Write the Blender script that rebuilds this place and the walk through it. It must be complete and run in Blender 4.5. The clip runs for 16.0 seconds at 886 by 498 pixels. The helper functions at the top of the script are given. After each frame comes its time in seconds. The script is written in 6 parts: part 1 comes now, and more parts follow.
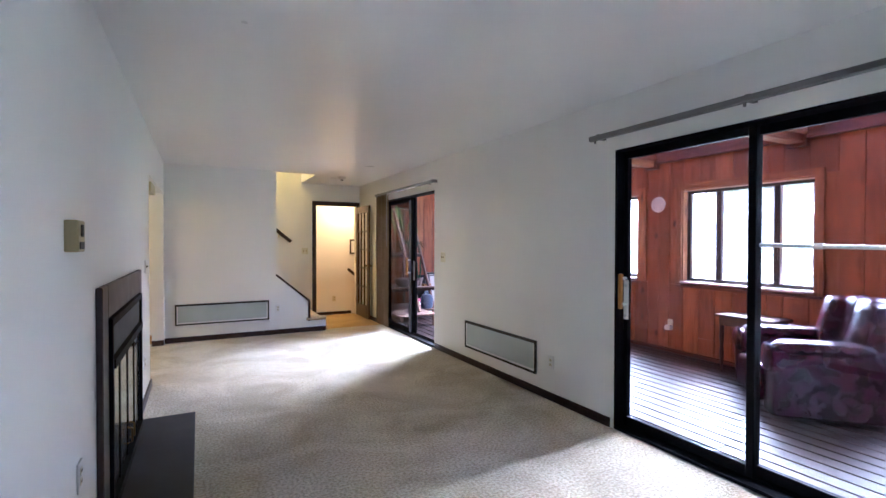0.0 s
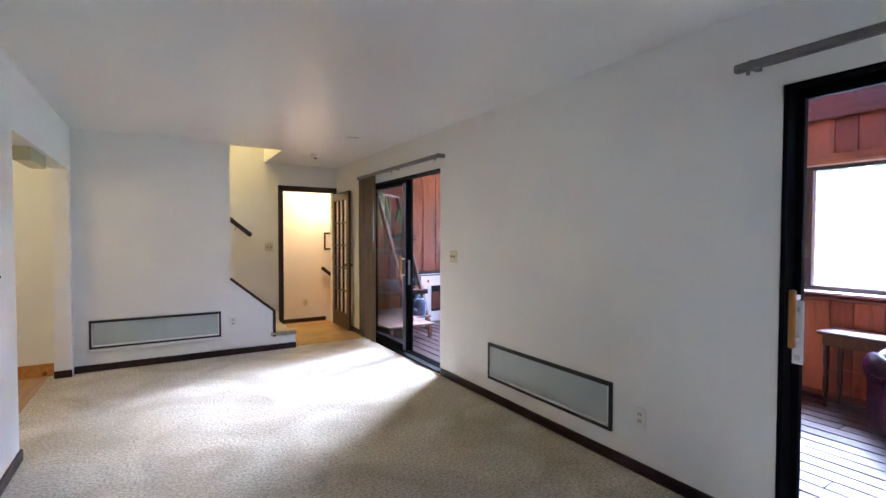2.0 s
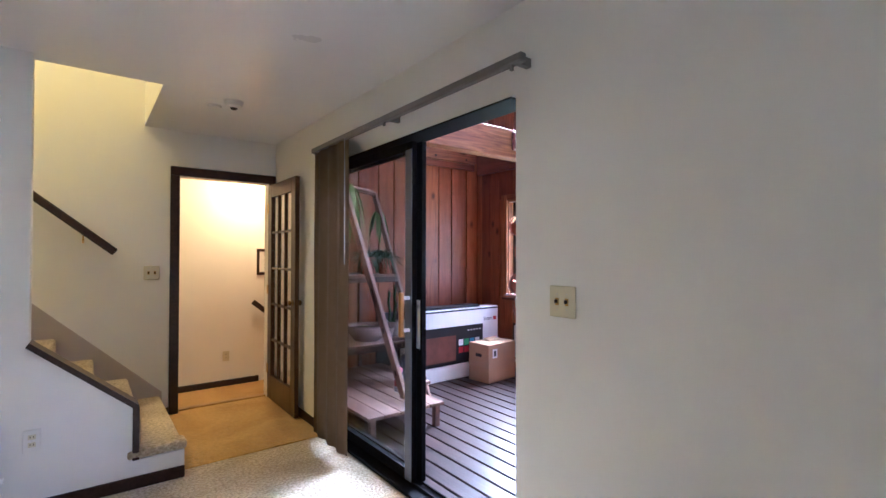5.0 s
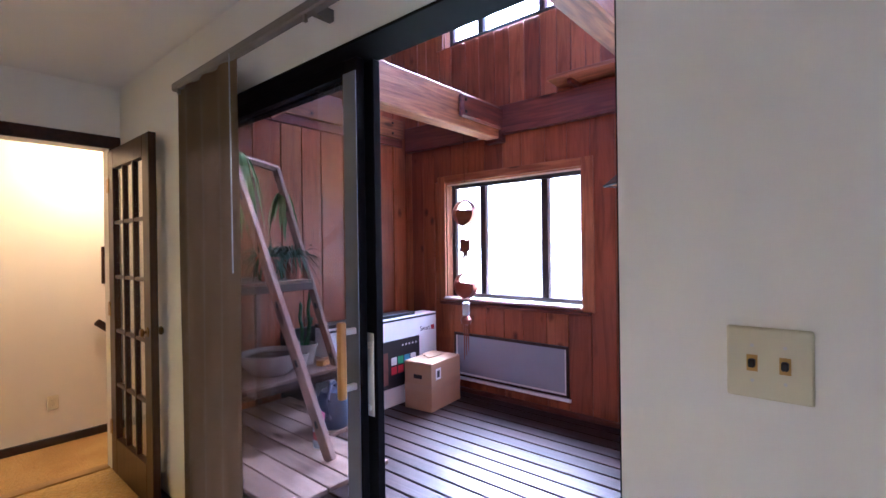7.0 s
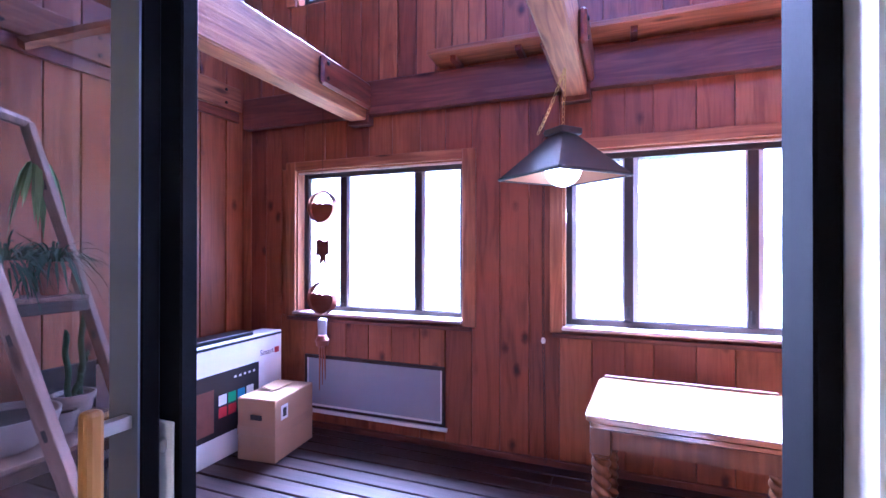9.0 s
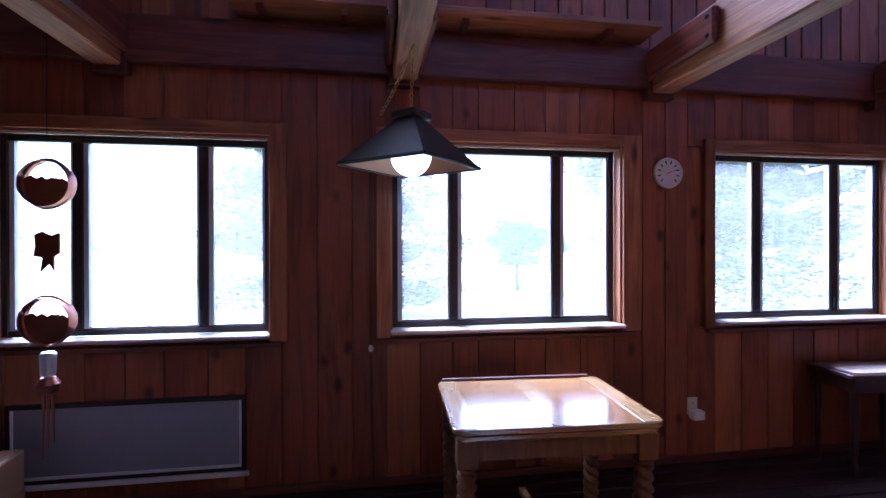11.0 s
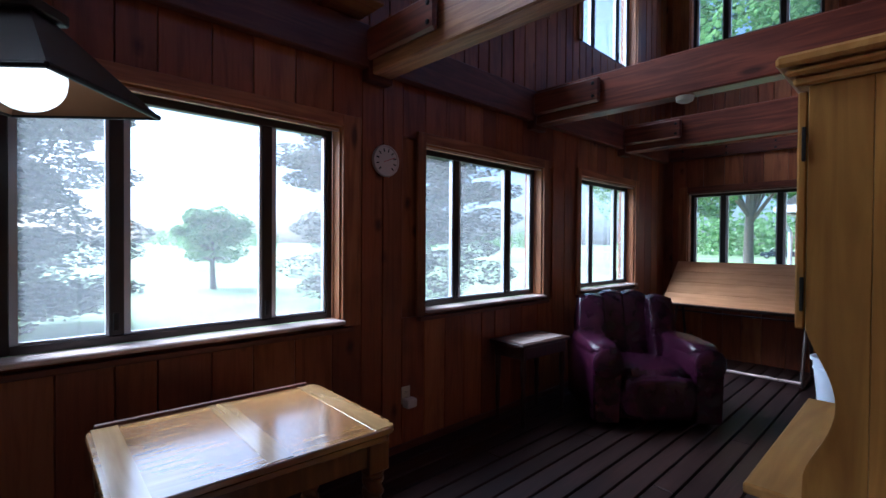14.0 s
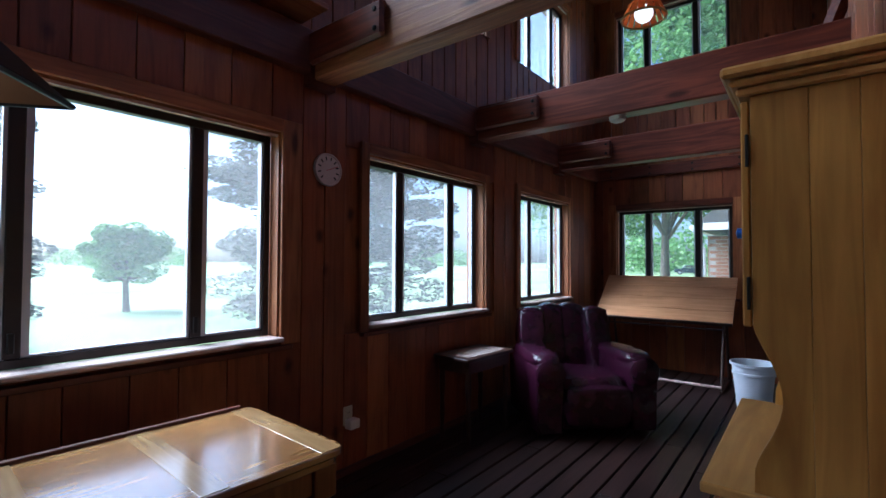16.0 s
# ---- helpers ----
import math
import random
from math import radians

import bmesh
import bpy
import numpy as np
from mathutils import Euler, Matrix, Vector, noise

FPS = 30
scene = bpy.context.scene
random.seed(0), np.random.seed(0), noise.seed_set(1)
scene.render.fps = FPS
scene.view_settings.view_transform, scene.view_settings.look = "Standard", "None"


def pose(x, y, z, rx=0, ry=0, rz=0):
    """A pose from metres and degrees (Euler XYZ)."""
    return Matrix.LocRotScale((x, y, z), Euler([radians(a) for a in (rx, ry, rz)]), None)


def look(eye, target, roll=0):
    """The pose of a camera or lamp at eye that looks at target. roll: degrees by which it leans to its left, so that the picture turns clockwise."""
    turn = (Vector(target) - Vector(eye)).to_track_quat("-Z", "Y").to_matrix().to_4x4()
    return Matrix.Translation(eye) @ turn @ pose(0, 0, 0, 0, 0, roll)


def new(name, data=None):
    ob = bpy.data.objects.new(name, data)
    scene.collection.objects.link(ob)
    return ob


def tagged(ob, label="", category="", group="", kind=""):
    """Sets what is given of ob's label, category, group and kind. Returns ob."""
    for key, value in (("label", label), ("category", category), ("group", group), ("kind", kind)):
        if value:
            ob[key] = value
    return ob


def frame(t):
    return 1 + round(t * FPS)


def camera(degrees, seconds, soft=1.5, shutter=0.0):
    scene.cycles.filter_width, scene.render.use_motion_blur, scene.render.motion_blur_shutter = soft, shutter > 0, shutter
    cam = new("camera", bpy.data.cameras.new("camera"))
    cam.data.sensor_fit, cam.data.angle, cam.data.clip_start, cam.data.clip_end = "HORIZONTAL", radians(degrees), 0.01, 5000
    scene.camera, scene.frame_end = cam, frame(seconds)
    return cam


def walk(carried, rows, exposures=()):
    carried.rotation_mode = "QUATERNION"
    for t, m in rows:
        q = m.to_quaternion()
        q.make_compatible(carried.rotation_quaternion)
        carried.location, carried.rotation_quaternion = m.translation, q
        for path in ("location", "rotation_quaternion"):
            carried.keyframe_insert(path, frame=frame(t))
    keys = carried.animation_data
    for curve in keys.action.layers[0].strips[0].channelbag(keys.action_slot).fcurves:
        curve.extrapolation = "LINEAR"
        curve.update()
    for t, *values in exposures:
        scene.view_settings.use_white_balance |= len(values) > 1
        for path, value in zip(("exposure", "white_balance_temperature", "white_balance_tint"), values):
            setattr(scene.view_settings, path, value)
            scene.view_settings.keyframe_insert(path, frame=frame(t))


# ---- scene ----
cam = camera(87.1, 16.0)
PATH = [
    (0, (0.622, 0.595, 1.387), (1.55, 2.367, 1.359), 0.1),
    (0.5, (0.72, 0.895, 1.39), (1.654, 2.662, 1.335), -0.3),
    (1, (0.781, 1.228, 1.391), (1.742, 2.981, 1.324), -0.3),
    (1.5, (0.853, 1.633, 1.384), (1.846, 3.369, 1.32), -0.0),
    (2, (0.969, 2.057, 1.398), (2.003, 3.768, 1.341), 0.1),
    (2.5, (1.123, 2.515, 1.391), (2.173, 4.216, 1.343), -0.1),
    (3, (1.28, 2.988, 1.364), (2.345, 4.681, 1.339), -0.1),
    (3.5, (1.451, 3.469, 1.376), (2.539, 5.147, 1.359), -0.4),
    (4, (1.64, 3.908, 1.361), (2.751, 5.572, 1.364), -0.5),
    (4.2, (1.695, 4.071, 1.363), (2.818, 5.727, 1.378), -0.3),
    (6.3, (2.224, 5.437, 1.404), (3.648, 6.842, 1.404), -0.3),
    (6.5, (2.278, 5.534, 1.405), (3.731, 6.908, 1.404), -0.4),
    (7, (2.404, 5.722, 1.404), (3.927, 7.019, 1.398), -0.8),
    (7.5, (2.536, 5.9, 1.406), (4.145, 7.089, 1.391), -0.8),
    (8, (2.65, 6.039, 1.401), (4.353, 7.089, 1.391), -0.4),
    (8.5, (2.78, 6.147, 1.404), (4.57, 7.038, 1.396), -0.4),
    (8.7, (2.833, 6.181, 1.399), (4.651, 7.014, 1.398), -0.2),
    (11, (3.23, 6.745, 1.405), (5.173, 6.45, 1.398), -0.1),
    (11.5, (3.284, 6.762, 1.421), (5.205, 6.204, 1.405), -0.5),
    (12, (3.378, 6.731, 1.414), (5.222, 5.956, 1.404), -0.6),
    (12.5, (3.447, 6.701, 1.408), (5.208, 5.753, 1.395), -0.6),
    (13, (3.513, 6.672, 1.394), (5.173, 5.557, 1.379), -0.3),
    (13.5, (3.58, 6.64, 1.376), (5.132, 5.378, 1.36), 0.1),
    (14, (3.635, 6.63, 1.368), (5.074, 5.242, 1.342), 0.4),
    (14.5, (3.683, 6.619, 1.336), (5.05, 5.16, 1.315), 0.3),
    (15, (3.716, 6.635, 1.34), (5.013, 5.112, 1.325), 0.5),
    (15.5, (3.718, 6.632, 1.331), (4.98, 5.081, 1.343), 0.3),
    (16, (3.725, 6.628, 1.326), (4.959, 5.055, 1.381), 0.2),
]
EXPOSURES = [(0.0, 4.9, 4550, 17), (2.5, 4.9, 4550, 16), (4.0, 4.8, 4550, 16), (6.5, 4.65, 4450, 21), (8.0, 4.95, 4350, 32), (8.5, 5.15, 4050, 37), (11.0, 2.6, 4250, 21), (12.0, 2.05, 4350, 13), (12.5, 1.7, 4450, 9), (16.0, 1.4, 4650, 2)]
walk(cam, [(t, look(eye, target, roll)) for t, eye, target, roll in PATH], EXPOSURES)

# ---- light ----
world = bpy.data.worlds.new("overcast_sky")
scene.world = world
world.use_nodes = True
wn = world.node_tree.nodes
sky = wn.new("ShaderNodeTexSky")
sky.sky_type = 'NISHITA'
sky.sun_disc = False
sky.sun_elevation, sky.sun_rotation = radians(42), radians(66)
sky.air_density, sky.dust_density, sky.ozone_density = 0.6, 3.5, 0.0
world.node_tree.links.new(sky.outputs[0], wn["Background"].inputs[0])
wn["Background"].inputs[1].default_value = 0.15

sun_data = bpy.data.lights.new("sun", 'SUN')
sun_data.energy, sun_data.angle, sun_data.color = 5.0, radians(52), (1.0, 0.97, 0.94)
sun = new("sun", sun_data)
sun.matrix_world = look((60, 27, 58), (0, 0, 0))


def lamp(name, kind, where, power, color, size=0.2, target=None):
    data = bpy.data.lights.new(name, kind)
    data.energy, data.color = power, color
    if kind == 'AREA':
        data.shape, data.size, data.size_y = 'RECTANGLE', size[0], size[1]
    else:
        data.shadow_soft_size = size
    ob = new(name, data)
    ob.matrix_world = look(where, target) if target else Matrix.Translation(where)
    return ob


lamp("hall_bulb", 'POINT', (3.48, 10.22, 2.2), 2.3, (1.0, 0.565, 0.18), 0.08)
lamp("stairwell_bulb", 'POINT', (0.9, 8.7, 4.2), 3.4, (1.0, 0.62, 0.15), 0.25)
lamp("kitchen_bulb", 'POINT', (-1.5, 6.9, 2.15), 1.7, (1.0, 0.66, 0.22), 0.3)
# unseen fill lamp added before the solid back wall, which has no window
lamp("rear_window_daylight", 'AREA', (1.8, -1.45, 1.35), 0.25, (0.86, 0.92, 1.0), (2.4, 1.7), (1.8, 3.0, 1.2))


# ---- materials ----
def material(name):
    m = bpy.data.materials.new(name)
    m.use_nodes = True
    return m, m.node_tree.nodes, m.node_tree.links, m.node_tree.nodes["Principled BSDF"]


def ramp_node(n, stops):
    r = n.new("ShaderNodeValToRGB")
    e = r.color_ramp.elements
    e[0].position, e[0].color = stops[0][0], (*stops[0][1], 1)
    e[1].position, e[1].color = stops[-1][0], (*stops[-1][1], 1)
    for p, c in stops[1:-1]:
        x = e.new(p)
        x.color = (*c, 1)
    return r


def plain(name, color, rough=0.5, metal=0.0, spec=0.5, vary=0.12, scale=6.0, bump=0.05, bscale=180.0):
    """Painted, moulded or metal surface with slight mottling and fine relief."""
    m, n, l, p = material(name)
    tc = n.new("ShaderNodeTexCoord")
    nz = n.new("ShaderNodeTexNoise")
    nz.inputs["Scale"].default_value, nz.inputs["Detail"].default_value = scale, 6
    l.new(tc.outputs["Object"], nz.inputs["Vector"])
    r = ramp_node(n, [(0.3, tuple(c * (1 - vary) for c in color)), (0.7, tuple(min(1, c * (1 + vary * 0.6)) for c in color))])
    l.new(nz.outputs["Fac"], r.inputs["Fac"])
    l.new(r.outputs["Color"], p.inputs["Base Color"])
    mr = n.new("ShaderNodeMapRange")
    mr.inputs["To Min"].default_value, mr.inputs["To Max"].default_value = max(0.02, rough - 0.08), min(1, rough + 0.08)
    l.new(nz.outputs["Fac"], mr.inputs["Value"])
    l.new(mr.outputs["Result"], p.inputs["Roughness"])
    p.inputs["Metallic"].default_value = metal
    p.inputs["Specular IOR Level"].default_value = spec
    if bump:
        nb = n.new("ShaderNodeTexNoise")
        nb.inputs["Scale"].default_value, nb.inputs["Detail"].default_value = bscale, 3
        l.new(tc.outputs["Object"], nb.inputs["Vector"])
        b = n.new("ShaderNodeBump")
        b.inputs["Strength"].default_value, b.inputs["Distance"].default_value = bump, 0.004
        l.new(nb.outputs["Fac"], b.inputs["Height"])
        l.new(b.outputs["Normal"], p.inputs["Normal"])
    return m


def wood(name, light, dark, axis='Z', rough=0.5, spec=0.4, knots=True, grain=1.0, bump=0.25, vary=0.35, coat=0.0):
    """Sawn or finished timber: grain along one axis, knots, and a tone of its own for each board."""
    m, n, l, p = material(name)
    tc = n.new("ShaderNodeTexCoord")
    oi = n.new("ShaderNodeObjectInfo")
    off = n.new("ShaderNodeVectorMath")
    off.operation = 'SCALE'
    off.inputs[0].default_value = (7.3, 11.1, 5.7)
    l.new(oi.outputs["Random"], off.inputs["Scale"])
    add = n.new("ShaderNodeVectorMath")
    l.new(tc.outputs["Object"], add.inputs[0])
    l.new(off.outputs[0], add.inputs[1])
    mp = n.new("ShaderNodeMapping")
    k = {'X': (0.7, 9, 9), 'Y': (9, 0.7, 9), 'Z': (9, 9, 0.7)}[axis]
    mp.inputs["Scale"].default_value = tuple(a * grain for a in k)
    l.new(add.outputs[0], mp.inputs["Vector"])
    nz = n.new("ShaderNodeTexNoise")
    nz.inputs["Scale"].default_value, nz.inputs["Detail"].default_value, nz.inputs["Distortion"].default_value = 2.2, 9, 1.4
    l.new(mp.outputs[0], nz.inputs["Vector"])
    mid = tuple((a + b) / 2 for a, b in zip(light, dark))
    r = ramp_node(n, [(0.28, dark), (0.5, mid), (0.68, light)])
    l.new(nz.outputs["Fac"], r.inputs["Fac"])
    col = r.outputs["Color"]
    # stains at a larger scale
    st = n.new("ShaderNodeTexNoise")
    st.inputs["Scale"].default_value, st.inputs["Detail"].default_value = 1.7, 4
    l.new(add.outputs[0], st.inputs["Vector"])
    sr = ramp_node(n, [(0.3, (0.66, 0.62, 0.6)), (0.62, (1, 1, 1))])
    l.new(st.outputs["Fac"], sr.inputs["Fac"])
    mx = n.new("ShaderNodeMix")
    mx.data_type, mx.blend_type = 'RGBA', 'MULTIPLY'
    mx.inputs[0].default_value = 0.9
    l.new(col, mx.inputs[6])
    l.new(sr.outputs["Color"], mx.inputs[7])
    col = mx.outputs[2]
    if knots:
        mk = n.new("ShaderNodeMapping")
        mk.inputs["Scale"].default_value = {'X': (2.2, 7, 7), 'Y': (7, 2.2, 7), 'Z': (7, 7, 2.2)}[axis]
        l.new(add.outputs[0], mk.inputs["Vector"])
        vo = n.new("ShaderNodeTexVoronoi")
        vo.inputs["Scale"].default_value = 0.62
        l.new(mk.outputs[0], vo.inputs["Vector"])
        kr = ramp_node(n, [(0.055, (0.16, 0.1, 0.07)), (0.13, (1, 1, 1))])
        l.new(vo.outputs["Distance"], kr.inputs["Fac"])
        m2 = n.new("ShaderNodeMix")
        m2.data_type, m2.blend_type = 'RGBA', 'MULTIPLY'
        m2.inputs[0].default_value = 0.85
        l.new(col, m2.inputs[6])
        l.new(kr.outputs["Color"], m2.inputs[7])
        col = m2.outputs[2]
    hs = n.new("ShaderNodeHueSaturation")
    mr = n.new("ShaderNodeMapRange")
    mr.inputs["To Min"].default_value, mr.inputs["To Max"].default_value = 1 - vary, 1 + vary
    l.new(oi.outputs["Random"], mr.inputs["Value"])
    l.new(mr.outputs["Result"], hs.inputs["Value"])
    l.new(col, hs.inputs["Color"])
    l.new(hs.outputs["Color"], p.inputs["Base Color"])
    p.inputs["Roughness"].default_value, p.inputs["Specular IOR Level"].default_value = rough, spec
    p.inputs["Coat Weight"].default_value, p.inputs["Coat Roughness"].default_value, p.inputs["Coat IOR"].default_value = coat, 0.16, 1.9
    b = n.new("ShaderNodeBump")
    b.inputs["Strength"].default_value, b.inputs["Distance"].default_value = bump, 0.006
    l.new(nz.outputs["Fac"], b.inputs["Height"])
    l.new(b.outputs["Normal"], p.inputs["Normal"])
    return m


def cedar_material(name, axis='Z'):
    """Clear-finished knotty cedar: broad soft figure, dark knots with halos, blotches, a tone of its own for each board."""
    m, n, l, p = material(name)
    tc, oi = n.new("ShaderNodeTexCoord"), n.new("ShaderNodeObjectInfo")
    off, add = n.new("ShaderNodeVectorMath"), n.new("ShaderNodeVectorMath")
    off.operation = 'SCALE'
    off.inputs[0].default_value = (9.7, 13.1, 6.1)
    l.new(oi.outputs["Random"], off.inputs["Scale"])
    l.new(tc.outputs["Object"], add.inputs[0])
    l.new(off.outputs[0], add.inputs[1])

    def noise_at(scale, size, detail, distort=0.0):
        mp, nz = n.new("ShaderNodeMapping"), n.new("ShaderNodeTexNoise")
        mp.inputs["Scale"].default_value = scale
        nz.inputs["Scale"].default_value, nz.inputs["Detail"].default_value, nz.inputs["Distortion"].default_value = size, detail, distort
        l.new(add.outputs[0], mp.inputs["Vector"])
        l.new(mp.outputs[0], nz.inputs["Vector"])
        return nz

    def times(a, b, fac):
        mx = n.new("ShaderNodeMix")
        mx.data_type, mx.blend_type = 'RGBA', 'MULTIPLY'
        mx.inputs[0].default_value = fac
        l.new(a, mx.inputs[6])
        l.new(b, mx.inputs[7])
        return mx.outputs[2]
    board = ramp_node(n, [(0.0, (0.17, 0.045, 0.019)), (0.25, (0.31, 0.095, 0.033)), (0.45, (0.20, 0.055, 0.022)), (0.7, (0.39, 0.138, 0.046)), (0.85, (0.23, 0.064, 0.025)), (1.0, (0.33, 0.103, 0.035))])
    l.new(oi.outputs["Random"], board.inputs["Fac"])
    broad = noise_at((5, 5, 0.55), 1.6, 5, 2.2)
    rb = ramp_node(n, [(0.3, (0.60, 0.52, 0.48)), (0.52, (1, 1, 1)), (0.72, (1.0, 0.97, 0.92))])
    l.new(broad.outputs["Fac"], rb.inputs["Fac"])
    col = times(board.outputs["Color"], rb.outputs["Color"], 0.9)
    fine = noise_at((26, 26, 1.3), 2.0, 7, 0.8)
    rf = ramp_node(n, [(0.32, (0.72, 0.66, 0.62)), (0.55, (1, 1, 1))])
    l.new(fine.outputs["Fac"], rf.inputs["Fac"])
    col = times(col, rf.outputs["Color"], 0.6)
    blot = noise_at((1, 1, 1), 1.3, 4, 0.6)
    rs = ramp_node(n, [(0.3, (0.55, 0.46, 0.42)), (0.5, (1, 1, 1))])
    l.new(blot.outputs["Fac"], rs.inputs["Fac"])
    col = times(col, rs.outputs["Color"], 0.85)
    mk, vo = n.new("ShaderNodeMapping"), n.new("ShaderNodeTexVoronoi")
    mk.inputs["Scale"].default_value = (9, 9, 5.5)
    vo.inputs["Scale"].default_value = 0.62
    l.new(add.outputs[0], mk.inputs["Vector"])
    l.new(mk.outputs[0], vo.inputs["Vector"])
    kr = ramp_node(n, [(0.10, (0.10, 0.07, 0.06)), (0.15, (0.36, 0.22, 0.16)), (0.26, (1, 1, 1))])
    wob = noise_at((1, 1, 1), 30, 2)
    dist, sp, pick, lift = n.new("ShaderNodeMath"), n.new("ShaderNodeSeparateColor"), n.new("ShaderNodeMath"), n.new("ShaderNodeMath")
    dist.operation, dist.inputs[1].default_value = 'MULTIPLY_ADD', 0.10
    l.new(wob.outputs["Fac"], dist.inputs[0])
    l.new(vo.outputs["Distance"], dist.inputs[2])
    l.new(vo.outputs["Color"], sp.inputs[0])
    pick.operation, pick.inputs[1].default_value = 'LESS_THAN', 0.62
    l.new(sp.outputs[0], pick.inputs[0])
    l.new(pick.outputs[0], lift.inputs[0])
    l.new(dist.outputs[0], lift.inputs[1])
    l.new(lift.outputs[0], kr.inputs["Fac"])
    col = times(col, kr.outputs["Color"], 0.9)
    l.new(col, p.inputs["Base Color"])
    mr = n.new("ShaderNodeMapRange")
    mr.inputs["To Min"].default_value, mr.inputs["To Max"].default_value = 0.34, 0.52
    l.new(broad.outputs["Fac"], mr.inputs["Value"])
    l.new(mr.outputs["Result"], p.inputs["Roughness"])
    p.inputs["Specular IOR Level"].default_value = 0.4
    b = n.new("ShaderNodeBump")
    b.inputs["Strength"].default_value, b.inputs["Distance"].default_value = 0.18, 0.004
    l.new(fine.outputs["Fac"], b.inputs["Height"])
    l.new(b.outputs["Normal"], p.inputs["Normal"])
    return m


def pane_material(name, tint=(1, 1, 1), rough=0.0, gloss=0.9, film=0.0):
    m, n, l, p = material(name)
    n.remove(p)
    tr, gl, mix = n.new("ShaderNodeBsdfTransparent"), n.new("ShaderNodeBsdfGlossy"), n.new("ShaderNodeMixShader")
    lw, pw, ma = n.new("ShaderNodeLayerWeight"), n.new("ShaderNodeMath"), n.new("ShaderNodeMath")
    lw.inputs["Blend"].default_value = 0.5
    pw.operation, pw.inputs[1].default_value = 'POWER', 5.0
    ma.operation, ma.inputs[1].default_value, ma.inputs[2].default_value = 'MULTIPLY_ADD', 0.9, 0.03
    l.new(lw.outputs["Facing"], pw.inputs[0])
    l.new(pw.outputs[0], ma.inputs[0])
    tr.inputs["Color"].default_value = (*tint, 1)
    gl.inputs["Roughness"].default_value = rough
    gl.inputs["Color"].default_value = (gloss, gloss, gloss, 1)
    l.new(ma.outputs[0], mix.inputs[0])
    clear = tr.outputs[0]
    # film mixes in white translucence, a glare-like haze over the view
    if film:
        veil, md = n.new("ShaderNodeBsdfTranslucent"), n.new("ShaderNodeMixShader")
        md.inputs[0].default_value = film
        l.new(clear, md.inputs[1])
        l.new(veil.outputs[0], md.inputs[2])
        clear = md.outputs[0]
    l.new(clear, mix.inputs[1])
    l.new(gl.outputs[0], mix.inputs[2])
    l.new(mix.outputs[0], n["Material Output"].inputs["Surface"])
    return m


def glow(name, color, strength):
    m, n, l, p = material(name)
    p.inputs["Base Color"].default_value = (0.8, 0.8, 0.78, 1)
    p.inputs["Emission Color"].default_value = (*color, 1)
    p.inputs["Emission Strength"].default_value = strength
    return m


def carpet_material(name="cut_pile_carpet", grain=0.8, low=(0.47, 0.385, 0.235), high=(0.74, 0.655, 0.47)):
    m, n, l, p = material(name)
    tc = n.new("ShaderNodeTexCoord")
    big, fine = n.new("ShaderNodeTexNoise"), n.new("ShaderNodeTexNoise")
    big.inputs["Scale"].default_value, big.inputs["Detail"].default_value, big.inputs["Distortion"].default_value = 1.5, 7, 1.2
    fine.inputs["Scale"].default_value, fine.inputs["Detail"].default_value = 60, 7
    for x in (big, fine):
        l.new(tc.outputs["Object"], x.inputs["Vector"])
    r1 = ramp_node(n, [(0.32, low), (0.66, high)])
    r2 = ramp_node(n, [(0.34, (0.42, 0.385, 0.32)), (0.62, (1, 1, 1))])
    l.new(big.outputs["Fac"], r1.inputs["Fac"])
    l.new(fine.outputs["Fac"], r2.inputs["Fac"])
    mx = n.new("ShaderNodeMix")
    mx.data_type, mx.blend_type = 'RGBA', 'MULTIPLY'
    mx.inputs[0].default_value = grain
    l.new(r1.outputs["Color"], mx.inputs[6])
    l.new(r2.outputs["Color"], mx.inputs[7])
    l.new(mx.outputs[2], p.inputs["Base Color"])
    p.inputs["Roughness"].default_value, p.inputs["Specular IOR Level"].default_value = 0.95, 0.1
    p.inputs["Sheen Weight"].default_value = 0.25
    b = n.new("ShaderNodeBump")
    b.inputs["Strength"].default_value, b.inputs["Distance"].default_value = 0.9, 0.012
    l.new(fine.outputs["Fac"], b.inputs["Height"])
    l.new(b.outputs["Normal"], p.inputs["Normal"])
    return m


def leather_material():
    m, n, l, p = material("burgundy_leather")
    tc = n.new("ShaderNodeTexCoord")
    vo, nz = n.new("ShaderNodeTexVoronoi"), n.new("ShaderNodeTexNoise")
    vo.inputs["Scale"].default_value = 160
    nz.inputs["Scale"].default_value, nz.inputs["Detail"].default_value = 9, 7
    for x in (vo, nz):
        l.new(tc.outputs["Object"], x.inputs["Vector"])
    r = ramp_node(n, [(0.3, (0.016, 0.003, 0.010)), (0.7, (0.036, 0.005, 0.019))])
    l.new(nz.outputs["Fac"], r.inputs["Fac"])
    l.new(r.outputs["Color"], p.inputs["Base Color"])
    p.inputs["Roughness"].default_value = 0.25
    ad = n.new("ShaderNodeMath")
    ad.operation = 'MULTIPLY_ADD'
    ad.inputs[1].default_value = 0.12
    l.new(vo.outputs["Distance"], ad.inputs[0])
    l.new(nz.outputs["Fac"], ad.inputs[2])
    b = n.new("ShaderNodeBump")
    b.inputs["Strength"].default_value, b.inputs["Distance"].default_value = 0.5, 0.02
    l.new(ad.outputs[0], b.inputs["Height"])
    l.new(b.outputs["Normal"], p.inputs["Normal"])
    return m


